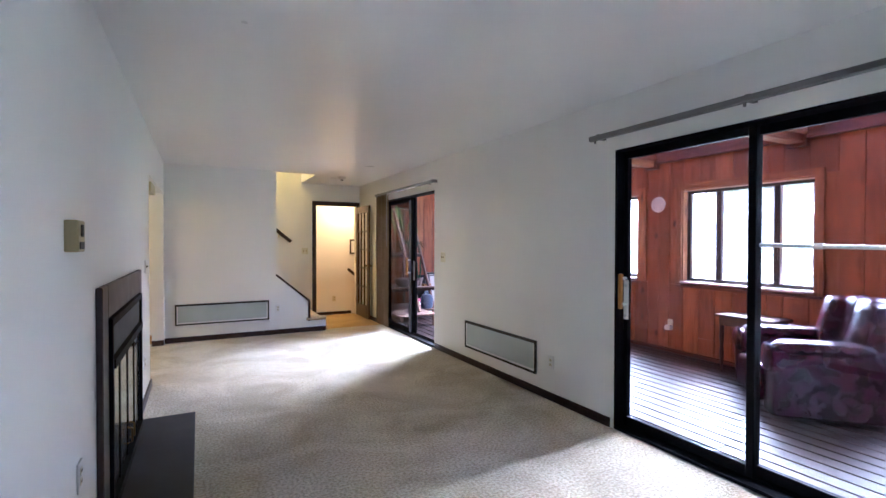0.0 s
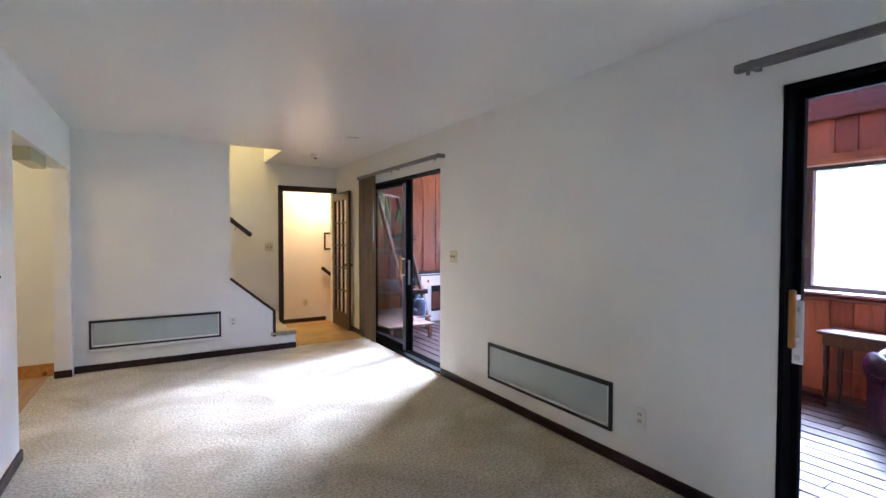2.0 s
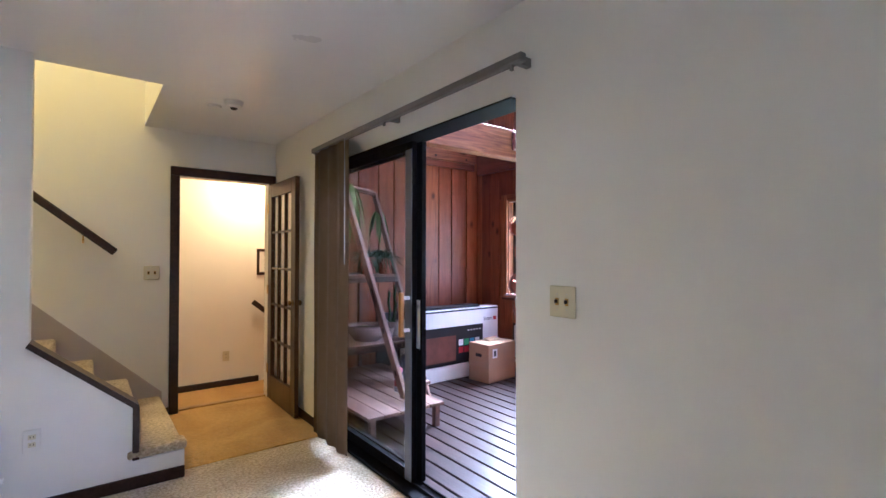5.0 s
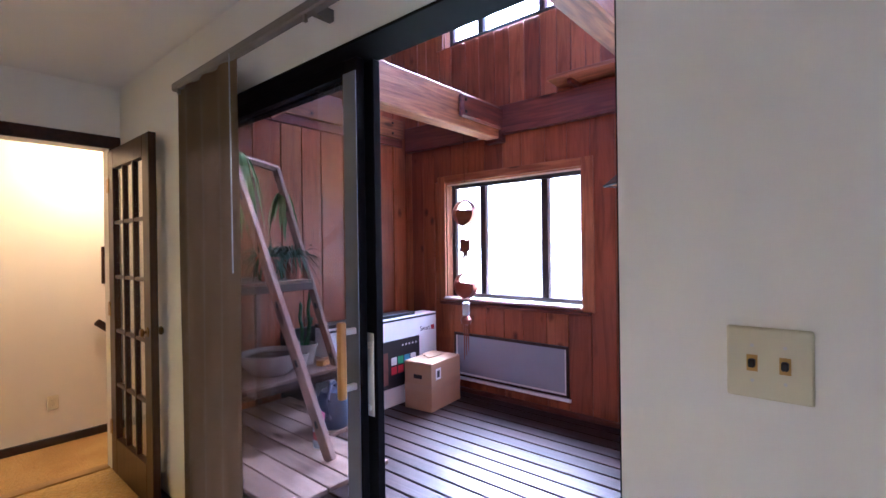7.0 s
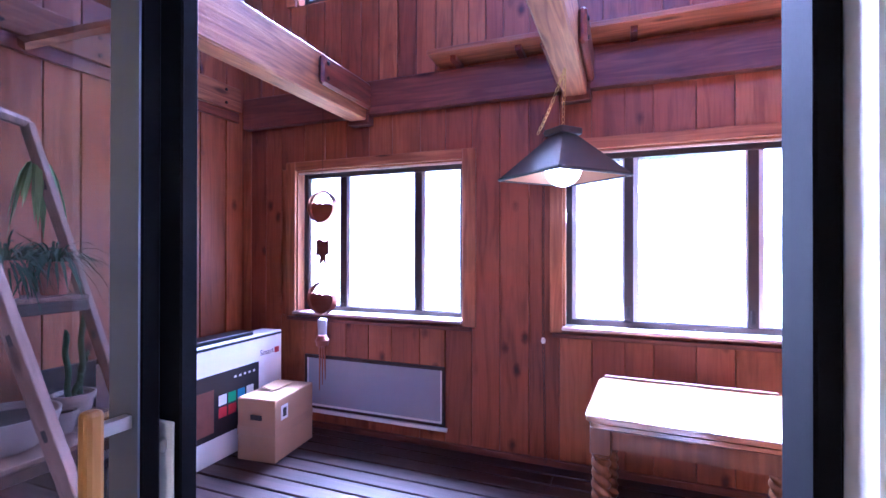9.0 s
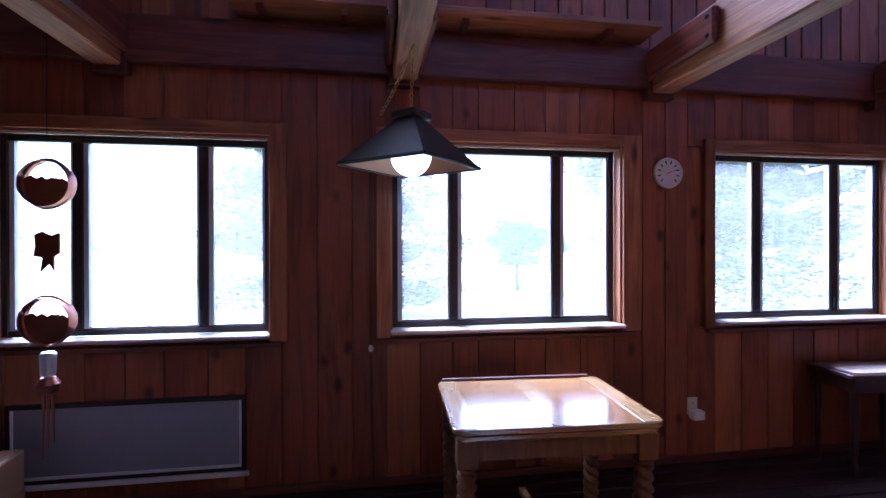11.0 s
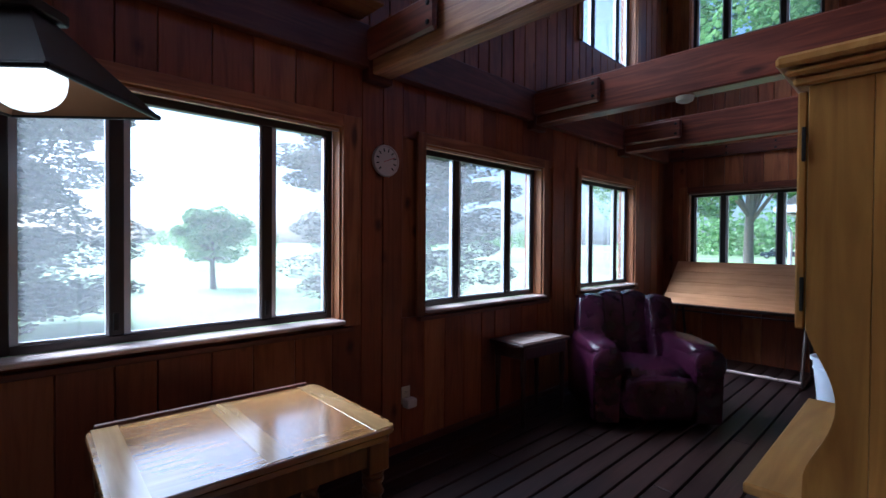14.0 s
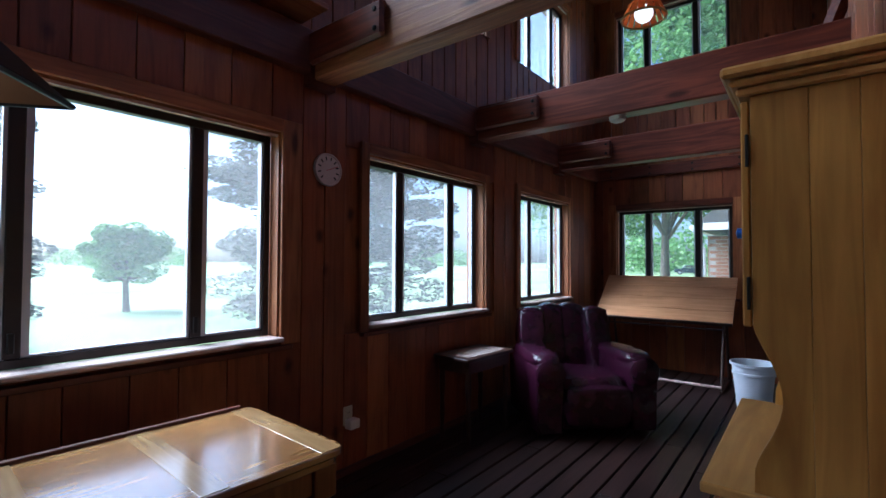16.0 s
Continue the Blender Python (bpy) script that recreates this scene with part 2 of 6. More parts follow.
def leaf_material(name, a, b_):
    m, n, l, p = material(name)
    g = n.new("ShaderNodeNewGeometry")
    r = ramp_node(n, [(0.0, a), (1.0, b_)])
    l.new(g.outputs["Random Per Island"], r.inputs["Fac"])
    l.new(r.outputs["Color"], p.inputs["Base Color"])
    p.inputs["Roughness"].default_value, p.inputs["Specular IOR Level"].default_value = 0.6, 0.3
    tr, mix = n.new("ShaderNodeBsdfTranslucent"), n.new("ShaderNodeMixShader")
    mix.inputs[0].default_value = 0.45
    l.new(r.outputs["Color"], tr.inputs["Color"])
    l.new(p.outputs[0], mix.inputs[1])
    l.new(tr.outputs[0], mix.inputs[2])
    l.new(mix.outputs[0], n["Material Output"].inputs["Surface"])
    return m


def grass_material():
    m, n, l, p = material("lawn_grass")
    tc, nz, nf = n.new("ShaderNodeTexCoord"), n.new("ShaderNodeTexNoise"), n.new("ShaderNodeTexNoise")
    nz.inputs["Scale"].default_value, nz.inputs["Detail"].default_value = 0.12, 8
    nf.inputs["Scale"].default_value, nf.inputs["Detail"].default_value = 6, 6
    l.new(tc.outputs["Object"], nz.inputs["Vector"])
    l.new(tc.outputs["Object"], nf.inputs["Vector"])
    r = ramp_node(n, [(0.35, (0.16, 0.24, 0.09)), (0.65, (0.30, 0.36, 0.17))])
    l.new(nz.outputs["Fac"], r.inputs["Fac"])
    l.new(r.outputs["Color"], p.inputs["Base Color"])
    p.inputs["Roughness"].default_value = 0.9
    b = n.new("ShaderNodeBump")
    b.inputs["Strength"].default_value = 0.6
    l.new(nf.outputs["Fac"], b.inputs["Height"])
    l.new(b.outputs["Normal"], p.inputs["Normal"])
    return m


WALL = plain("white_wall_paint", (0.78, 0.77, 0.74), 0.55, vary=0.03, scale=1.3, bump=0.12, bscale=90, spec=0.35)
CEIL = plain("semi_gloss_ceiling_paint", (0.74, 0.73, 0.72), 0.31, vary=0.03, scale=1.1, bump=0.03, bscale=40, spec=0.5)
CARPET = carpet_material()
# tan carpet, pushed towards gold to carry the hall lamp's warm light
HALLCARPET_WARMLIT = carpet_material("tan_carpet_lamp_tinted", 0.4, (0.46, 0.285, 0.06), (0.62, 0.415, 0.115))
DARKTRIM = wood("dark_stained_trim", (0.045, 0.020, 0.014), (0.018, 0.008, 0.006), 'Y', 0.4, knots=False, vary=0.1, bump=0.1)
DARKDOOR = wood("dark_walnut_door", (0.075, 0.033, 0.016), (0.03, 0.012, 0.007), 'Z', 0.35, knots=False, vary=0.1, bump=0.1)
CEDAR = cedar_material("red_cedar_panelling")
CEDAR_L = wood("red_cedar_ledger", (0.16, 0.048, 0.026), (0.07, 0.02, 0.012), 'Y', 0.5, vary=0.2)
CEDAR_X = wood("red_cedar_crosswise", (0.22, 0.055, 0.028), (0.08, 0.018, 0.011), 'X', 0.38, vary=0.2)
CASING = wood("pale_cedar_casing", (0.42, 0.165, 0.06), (0.19, 0.06, 0.022), 'Z', 0.45, vary=0.2)
CASING_H = wood("pale_cedar_casing_level", (0.42, 0.165, 0.06), (0.19, 0.06, 0.022), 'Y', 0.45, vary=0.2)
BEAM = wood("rough_sawn_fir_beam", (0.40, 0.165, 0.062), (0.15, 0.048, 0.021), 'X', 0.55, vary=0.12, bump=0.5, grain=1.3)
DECK = wood("stained_deck_boards", (0.042, 0.020, 0.017), (0.016, 0.008, 0.007), 'Y', 0.42, spec=0.35, vary=0.18, bump=0.2)
SILL = wood("pale_sill_board", (0.70, 0.58, 0.53), (0.48, 0.36, 0.31), 'Y', 0.26, spec=0.6, vary=0.1)
PINE = wood("honey_pine", (0.50, 0.25, 0.05), (0.27, 0.115, 0.018), 'Z', 0.36, vary=0.10, grain=0.8, bump=0.1)
PINE_Y = wood("honey_pine_level", (0.58, 0.32, 0.09), (0.40, 0.19, 0.045), 'Y', 0.3, vary=0.06, grain=0.8, bump=0.08)
OAK = wood("golden_oak", (0.22, 0.095, 0.032), (0.12, 0.045, 0.015), 'Z', 0.32, knots=False, vary=0.1, bump=0.12)
OAK_Y = wood("golden_oak_top", (0.37, 0.19, 0.06), (0.23, 0.105, 0.03), 'Y', 0.24, spec=0.8, knots=False, vary=0.2, bump=0.05, coat=1.0)
OAK_PALE = wood("pale_oak_banding", (0.50, 0.31, 0.13), (0.37, 0.21, 0.075), 'X', 0.24, spec=0.8, knots=False, vary=0.12, bump=0.05, coat=1.0)
BOARDWOOD = wood("pale_drawing_board", (0.62, 0.33, 0.16), (0.47, 0.23, 0.10), 'X', 0.42, knots=False, vary=0.12, bump=0.05)
DARKTABLE = wood("dark_side_table_wood", (0.06, 0.026, 0.018), (0.025, 0.011, 0.008), 'Z', 0.35, knots=False, vary=0.1, bump=0.1)
STANDWOOD = wood("weathered_stand_wood", (0.30, 0.18, 0.13), (0.15, 0.085, 0.06), 'Z', 0.6, vary=0.15)
STANDWOOD_Y = wood("weathered_bench_wood", (0.40, 0.27, 0.20), (0.22, 0.14, 0.10), 'Y', 0.6, vary=0.15)
STANDWOOD_X = wood("weathered_shelf_wood", (0.24, 0.15, 0.105), (0.11, 0.065, 0.045), 'Y', 0.6, vary=0.15)
PARQUET = wood("pale_wood_floor", (0.55, 0.34, 0.15), (0.38, 0.21, 0.085), 'Y', 0.35, vary=0.1)
BLACKMETAL = plain("black_anodised_frame", (0.005, 0.0045, 0.005), 0.7, 0.0, spec=0.08, vary=0.2, bump=0.02)
BRONZE = plain("bronze_window_frame", (0.035, 0.026, 0.024), 0.38, 0.5, vary=0.2, bump=0.02)
GREYMETAL = plain("grey_aluminium", (0.36, 0.37, 0.40), 0.35, 0.7, vary=0.1, bump=0.02)
PALEMETAL = plain("pale_sash_aluminium", (0.50, 0.51, 0.55), 0.4, 0.3, vary=0.08, bump=0.02)
STILEGREY = plain("blue_grey_stile", (0.13, 0.14, 0.18), 0.4, 0.2, vary=0.1, bump=0.02)
RODMETAL = plain("grey_traverse_rod", (0.17, 0.16, 0.155), 0.45, 0.2, vary=0.1, bump=0.02)
CHROME = plain("worn_chrome", (0.6, 0.6, 0.6), 0.42, 1.0, vary=0.1, bump=0)
BRASS = plain("aged_brass", (0.45, 0.30, 0.10), 0.3, 1.0, vary=0.15, bump=0)
DARKBRASS = plain("tarnished_brass", (0.16, 0.10, 0.04), 0.38, 0.9, vary=0.2, bump=0)
IRON = plain("dark_iron", (0.03, 0.028, 0.028), 0.5, 0.8, vary=0.2)
GLASS = pane_material("clear_pane")
# pane with painted-in glare that washes out the trees behind it
VEILEDGLASS = pane_material("veiled_window_pane", film=0.065)
DOORGLASS = pane_material("sliding_door_pane", (0.93, 0.93, 0.94), gloss=0.5)
FROST = plain("frosted_heater_glass", (0.42, 0.47, 0.46), 0.3, 0.0, vary=0.06, scale=3, bump=0.02)
HEATER = plain("blue_grey_heater_panel", (0.30, 0.31, 0.36), 0.42, 0.1, vary=0.08, scale=2.2)
WHITEPLASTIC = plain("white_plastic", (0.75, 0.74, 0.72), 0.35, vary=0.05, bump=0)
IVORY = plain("ivory_plastic", (0.62, 0.58, 0.42), 0.35, vary=0.05, bump=0)
OLIVECREAM = plain("olive_cream_enamel", (0.52, 0.48, 0.28), 0.45, vary=0.06, bump=0.02)
SKIRT = plain("greyish_skirt_paint", (0.46, 0.40, 0.37), 0.45, vary=0.06, scale=3, bump=0.03)
ALMOND = plain("almond_metal", (0.35, 0.29, 0.14), 0.4, 0.2, vary=0.08, bump=0)
BLACK = plain("matte_black", (0.012, 0.012, 0.013), 0.6, vary=0.2)
SLATE = plain("black_slate", (0.011, 0.012, 0.017), 0.6, vary=0.3, scale=9, bump=0.2, bscale=60)
SURROUND = plain("brown_enamel_surround", (0.034, 0.018, 0.015), 0.45, 0.1, vary=0.12, bump=0.03)
FIREGLASS = plain("smoked_fire_glass", (0.24, 0.25, 0.24), 0.14, 0.75, spec=0.8, vary=0.2, bump=0)
DRAPE = plain("brown_woven_drape", (0.175, 0.128, 0.085), 0.85, vary=0.06, scale=5, bump=0.15, bscale=420, spec=0.15)
LEATHER = leather_material()
CARD = plain("brown_cardboard", (0.42, 0.25, 0.135), 0.75, vary=0.1, scale=4, bump=0.06)
TAPE = plain("clear_packing_tape", (0.45, 0.29, 0.18), 0.22, vary=0.05, bump=0)
WHITECARD = plain("white_printed_card", (0.78, 0.77, 0.76), 0.45, vary=0.04, bump=0)
PRINTBLACK = plain("black_print", (0.012, 0.012, 0.014), 0.35, vary=0.1, bump=0)
PRINTRED = plain("red_print", (0.42, 0.02, 0.03), 0.4, vary=0.05, bump=0)
PRINTGREEN = plain("green_print", (0.05, 0.32, 0.12), 0.4, vary=0.05, bump=0)
PRINTBLUE = plain("blue_print", (0.06, 0.24, 0.42), 0.4, vary=0.05, bump=0)
PRINTORANGE = plain("orange_print", (0.15, 0.055, 0.035), 0.4, vary=0.3, scale=8, bump=0)
TERRACOTTA = plain("terracotta", (0.42, 0.14, 0.085), 0.75, vary=0.15, scale=8, bump=0.1)
CLAY = plain("grey_clay", (0.30, 0.25, 0.22), 0.7, vary=0.2, scale=8, bump=0.1)
SOIL = plain("dark_potting_soil", (0.03, 0.02, 0.014), 0.95, vary=0.4, scale=40, bump=0.6, bscale=120)
CANBLUE = plain("slate_blue_plastic", (0.07, 0.10, 0.17), 0.35, vary=0.08, bump=0)
PINK = plain("pink_plastic", (0.62, 0.10, 0.22), 0.35, vary=0.08, bump=0)
COPPER = plain("polished_copper", (0.34, 0.14, 0.09), 0.32, 1.0, vary=0.1, bump=0)
PAILWHITE = plain("white_pail_plastic", (0.66, 0.68, 0.76), 0.35, vary=0.05, bump=0)
BLUEPLASTIC = plain("bright_blue_plastic", (0.02, 0.10, 0.55), 0.35, vary=0.05, bump=0)
SHADEOUT = plain("dark_patinated_shade", (0.06, 0.045, 0.04), 0.5, 0.4, vary=0.2)
SHADEIN = plain("copper_shade_lining", (0.26, 0.125, 0.055), 0.4, 0.3, vary=0.15)
AMBER = plain("amber_glass", (0.75, 0.22, 0.04), 0.2, vary=0.2, scale=20, bump=0.2, bscale=60)
BULB = glow("lit_globe_bulb", (1.0, 0.93, 0.82), 0.55)
DIAL = plain("dial_face", (0.62, 0.55, 0.50), 0.4, vary=0.05, bump=0)
BARK = plain("grey_bark", (0.11, 0.085, 0.07), 0.9, vary=0.3, scale=5, bump=0.6, bscale=22)
LEAF_GREEN = leaf_material("green_leaves", (0.10, 0.20, 0.06), (0.24, 0.38, 0.13))
LEAF_PURPLE = leaf_material("copper_maple_leaves", (0.115, 0.105, 0.10), (0.215, 0.20, 0.165))
LEAF_HOUSE = leaf_material("house_plant_leaves", (0.014, 0.045, 0.022), (0.04, 0.11, 0.045))
GRASS = grass_material()
GRAVEL = plain("pale_gravel_road", (0.42, 0.40, 0.38), 0.9, vary=0.15, scale=2, bump=0.3, bscale=30)
BRICK = plain("red_brown_brick", (0.34, 0.16, 0.10), 0.85, vary=0.3, scale=5, bump=0.3, bscale=60)
MORTAR = plain("grey_mortar", (0.40, 0.37, 0.34), 0.9, vary=0.1)
SHINGLE = plain("grey_shingle_roof", (0.10, 0.095, 0.09), 0.9, vary=0.25, scale=8, bump=0.4, bscale=30)
CARPAINT = plain("dark_blue_car_paint", (0.02, 0.03, 0.05), 0.2, 0.2, vary=0.1, bump=0)
RUBBER = plain("tyre_rubber", (0.015, 0.015, 0.015), 0.8, vary=0.1)


# ---- mesh helpers ----
def box(bm, x0, y0, z0, x1, y1, z1, m=None):
    """Adds an axis-aligned block, turned by m if given."""
    v = [Vector((x, y, z)) for x in (x0, x1) for y in (y0, y1) for z in (z0, z1)]
    if m:
        v = [m @ a for a in v]
    v = [bm.verts.new(a) for a in v]
    for f in ((0, 1, 3, 2), (4, 6, 7, 5), (0, 4, 5, 1), (2, 3, 7, 6), (0, 2, 6, 4), (1, 5, 7, 3)):
        bm.faces.new([v[i] for i in f])
    return bm


def block(x0, y0, z0, x1, y1, z1, bevel=0.0, seg=1, m=None):
    bm = bmesh.new()
    box(bm, min(x0, x1), min(y0, y1), min(z0, z1), max(x0, x1), max(y0, y1), max(z0, z1), m)
    bmesh.ops.recalc_face_normals(bm, faces=bm.faces)
    if bevel:
        bmesh.ops.bevel(bm, geom=bm.edges[:] + bm.verts[:], offset=bevel, segments=seg, profile=0.5, affect='EDGES', clamp_overlap=True)
    return bm


def lathe(profile, n=24, centre=(0, 0, 0)):
    """Turns (radius, height) pairs round the z axis."""
    bm = bmesh.new()
    rings = []
    for r, z in profile:
        if r < 1e-5:
            rings.append([bm.verts.new((centre[0], centre[1], centre[2] + z))])
        else:
            rings.append([bm.verts.new((centre[0] + r * math.cos(2 * math.pi * i / n), centre[1] + r * math.sin(2 * math.pi * i / n), centre[2] + z)) for i in range(n)])
    for a, b in zip(rings, rings[1:]):
        for i in range(n):
            j = (i + 1) % n
            if len(a) == 1 and len(b) > 1:
                bm.faces.new((a[0], b[i], b[j]))
            elif len(b) == 1 and len(a) > 1:
                bm.faces.new((a[i], a[j], b[0]))
            elif len(a) > 1:
                bm.faces.new((a[i], a[j], b[j], b[i]))
    bmesh.ops.recalc_face_normals(bm, faces=bm.faces)
    return bm


def tube(points, radius, n=8, closed=False):
    """A round bar along a run of points; radius may be a list."""
    bm = bmesh.new()
    pts = [Vector(p) for p in points]
    rad = radius if isinstance(radius, (list, tuple)) else [radius] * len(pts)
    rings = []
    for i, p in enumerate(pts):
        a = pts[(i - 1) % len(pts)] if (closed or i > 0) else p
        b = pts[(i + 1) % len(pts)] if (closed or i < len(pts) - 1) else p
        d = (b - a).normalized()
        s = d.orthogonal().normalized() if abs(d.z) > 0.95 else d.cross(Vector((0, 0, 1))).normalized()
        u = s.cross(d).normalized()
        rings.append([bm.verts.new(p + (s * math.cos(2 * math.pi * k / n) + u * math.sin(2 * math.pi * k / n)) * rad[i]) for k in range(n)])
    run = list(zip(rings, rings[1:])) + ([(rings[-1], rings[0])] if closed else [])
    for a, b in run:
        for k in range(n):
            bm.faces.new((a[k], a[(k + 1) % n], b[(k + 1) % n], b[k]))
    if not closed:
        bm.faces.new(rings[0])
        bm.faces.new(rings[-1])
    bmesh.ops.recalc_face_normals(bm, faces=bm.faces)
    return bm


def outline(points, axis, d0, d1, bevel=0.0):
    """A flat shape of (a, b) corners pushed through from d0 to d1 along an axis."""
    bm = bmesh.new()
    put = {'X': lambda a, b, d: (d, a, b), 'Y': lambda a, b, d: (a, d, b), 'Z': lambda a, b, d: (a, b, d)}[axis]
    lo = [bm.verts.new(put(a, b, d0)) for a, b in points]
    hi = [bm.verts.new(put(a, b, d1)) for a, b in points]
    bm.faces.new(lo)
    bm.faces.new(hi)
    for i in range(len(points)):
        j = (i + 1) % len(points)
        bm.faces.new((lo[i], lo[j], hi[j], hi[i]))
    bmesh.ops.recalc_face_normals(bm, faces=bm.faces)
    if bevel:
        bmesh.ops.bevel(bm, geom=bm.edges[:], offset=bevel, segments=1, profile=0.5, affect='EDGES', clamp_overlap=True)
    return bm


def strip_wall(axis, d0, d1, a0, a1, z0, z1, holes):
    """A wall of thickness d0..d1 that runs a0..a1, with openings (a, a, z, z) right through it."""
    us = sorted({a0, a1, *[h[0] for h in holes], *[h[1] for h in holes]})
    ws = sorted({z0, z1, *[h[2] for h in holes], *[h[3] for h in holes]})
    us, ws = [u for u in us if a0 <= u <= a1], [w for w in ws if z0 <= w <= z1]
    full = {}
    for i in range(len(us) - 1):
        for j in range(len(ws) - 1):
            u, w = (us[i] + us[i + 1]) / 2, (ws[j] + ws[j + 1]) / 2
            full[i, j] = not any(h[0] < u < h[1] and h[2] < w < h[3] for h in holes)
    bm = bmesh.new()
    made = {}

    def vert(d, u, w):
        key = (d, u, w)
        if key not in made:
            made[key] = bm.verts.new((d, u, w) if axis == 'X' else (u, d, w))
        return made[key]
    for (i, j), there in full.items():
        if not there:
            continue
        u0, u1, w0, w1 = us[i], us[i + 1], ws[j], ws[j + 1]
        for d in (d0, d1):
            bm.faces.new((vert(d, u0, w0), vert(d, u1, w0), vert(d, u1, w1), vert(d, u0, w1)))
        for di, dj, p, q in ((-1, 0, (u0, w0), (u0, w1)), (1, 0, (u1, w0), (u1, w1)), (0, -1, (u0, w0), (u1, w0)), (0, 1, (u0, w1), (u1, w1))):
            if not full.get((i + di, j + dj), False):
                bm.faces.new((vert(d0, *p), vert(d1, *p), vert(d1, *q), vert(d0, *q)))
    bmesh.ops.recalc_face_normals(bm, faces=bm.faces)
    return bm


def joined(*bms):
    out = bmesh.new()
    for b in bms:
        me = bpy.data.meshes.new("tmp")
        b.to_mesh(me)
        b.free()
        out.from_mesh(me)
        bpy.data.meshes.remove(me)
    return out


def part(name, bm, mat, parent=None, label="", smooth=False):
    me = bpy.data.meshes.new(name)
    bm.to_mesh(me)
    bm.free()
    me.materials.append(mat)
    if smooth:
        me.polygons.foreach_set("use_smooth", [True] * len(me.polygons))
        if smooth != "all":
            me.set_sharp_from_angle(angle=radians(40))
    ob = new(name, me)
    if parent:
        ob.parent = parent
    if label:
        ob["label"] = label
    return ob


def thing(name, label, category, at=(0, 0, 0), turn=0, group=""):
    ob = new(name)
    ob.empty_display_size = 0.1
    ob.matrix_world = pose(*at, 0, 0, turn)
    return tagged(ob, label, category, group)


def setting(name, bm, mat, label="", category="", smooth=False):
    return tagged(part(name, bm, mat, None, "", smooth), label, category, "", "structure")

# ---- large structure ----
DIV, SUN, EAST, NORTH, SOUTH, DECKZ, CEILZ, TOP = 3.36, 3.50, 6.115, 9.39, 0.12, -0.04, 2.46, 5.0
LEFT, FAR, ENTRY = 0.20, 7.965, 9.285
SD1, SD2, SDTOP = (1.12, 3.07), (6.065, 8.05), 2.074
# windows of the sunroom: opening, bottom and top, the two mullions
EAST_WINDOWS = [((7.335, 8.815), (0.875, 2.065), (7.735, 8.41)), ((5.115, 6.64), (0.875, 2.065), (5.535, 6.228)),
                ((2.995, 4.455), (0.875, 2.065), (3.395, 4.035)), ((1.055, 2.34), (0.875, 2.065), (1.36, 1.935))]
EAST_UPPER = [((7.335, 8.815), (3.46, 4.5), (7.735, 8.41)), ((5.115, 6.64), (3.46, 4.5), (5.535, 6.228)),
              ((2.995, 4.455), (3.46, 4.5), (3.395, 4.035)), ((1.055, 2.34), (3.44, 4.5), (1.36, 1.935))]
CASING_WIDTHS = [(0.095, 0.09), (0.125, 0.08), (0.075, 0.07), (0.085, 0.075)]
# unseen west openings, added only to let sky onto the upper boards
WEST_UPPER_ADDED = [((5.60, 7.55), (3.62, 4.75), (6.15, 7.0)), ((3.30, 5.25), (3.62, 4.75), (3.85, 4.7)), ((1.00, 2.95), (3.62, 4.75), (1.55, 2.4))]
SOUTH_WINDOWS = [((4.42, 5.80), (0.92, 2.04), (4.82, 5.41)), ((4.42, 5.80), (3.88, 4.72), (4.82, 5.41))]

setting("floor_living", block(-0.0, -1.7, -0.1, DIV + 0.07, ENTRY + 0.12, 0.0), CARPET, "cream cut-pile carpet with vacuum marks", "carpet")
setting("floor_landing", block(2.41, 8.06, -0.02, DIV - 0.018, ENTRY + 0.05, 0.006, 0.003), HALLCARPET_WARMLIT, "tan carpet of the landing, warm lamplight put into its colour", "carpet")
setting("floor_kitchen", block(-2.6, 4.4, -0.1, -0.001, 8.1, 0.004), PARQUET, "pale wood floor of the side room", "floor")
setting("floor_hall", block(2.0, ENTRY + 0.121, -0.3, 5.2, 10.8, -0.2), HALLCARPET_WARMLIT, "tan carpet of the hall, warm lamplight also put into its colour", "carpet")
setting("wall_divider", strip_wall('X', DIV, SUN, -1.7, NORTH, -0.1, TOP, [(*SD1, 0.0, SDTOP), (*SD2, 0.0, SDTOP), *((*w, *z) for w, z, _ in WEST_UPPER_ADDED)]), WALL, "white painted wall between living room and sunroom", "wall")
setting("wall_left", strip_wall('X', LEFT - 0.14, LEFT, -1.7, FAR + 0.16, -0.1, CEILZ, [(5.85, 7.86, -0.05, 2.04)]), WALL, "white painted wall with the fireplace", "wall")
far_wall = outline([(LEFT, 0), (2.39, 0), (2.39, 0.165), (2.135, 0.165), (2.135, 0.46), (1.655, 0.87), (1.655, CEILZ), (LEFT, CEILZ)], 'Y', FAR, FAR + 0.12)
setting("wall_far", far_wall, WALL, "white wall that steps down beside the carpeted stair", "wall")
setting("wall_entry", strip_wall('Y', ENTRY, ENTRY + 0.12, -1.4, DIV, -0.3, TOP, [(2.535, 3.295, -0.3, 2.065)]), WALL, "white wall round the open glazed door", "wall")
setting("wall_back", block(-2.6, -1.82, -0.1, DIV, -1.7, CEILZ), WALL, "plain white wall", "wall")
setting("wall_kitchen_west", block(-2.72, 4.3, -0.1, -2.6, 8.2, CEILZ), WALL, "plain white wall", "wall")
setting("wall_kitchen_north", block(-2.6, 7.99, -0.1, LEFT - 0.141, 8.12, CEILZ), WALL, "cream wall of the side room", "wall")
setting("wall_kitchen_south", block(-2.6, 4.3, -0.1, LEFT - 0.141, 4.4, CEILZ), WALL, "plain white wall", "wall")
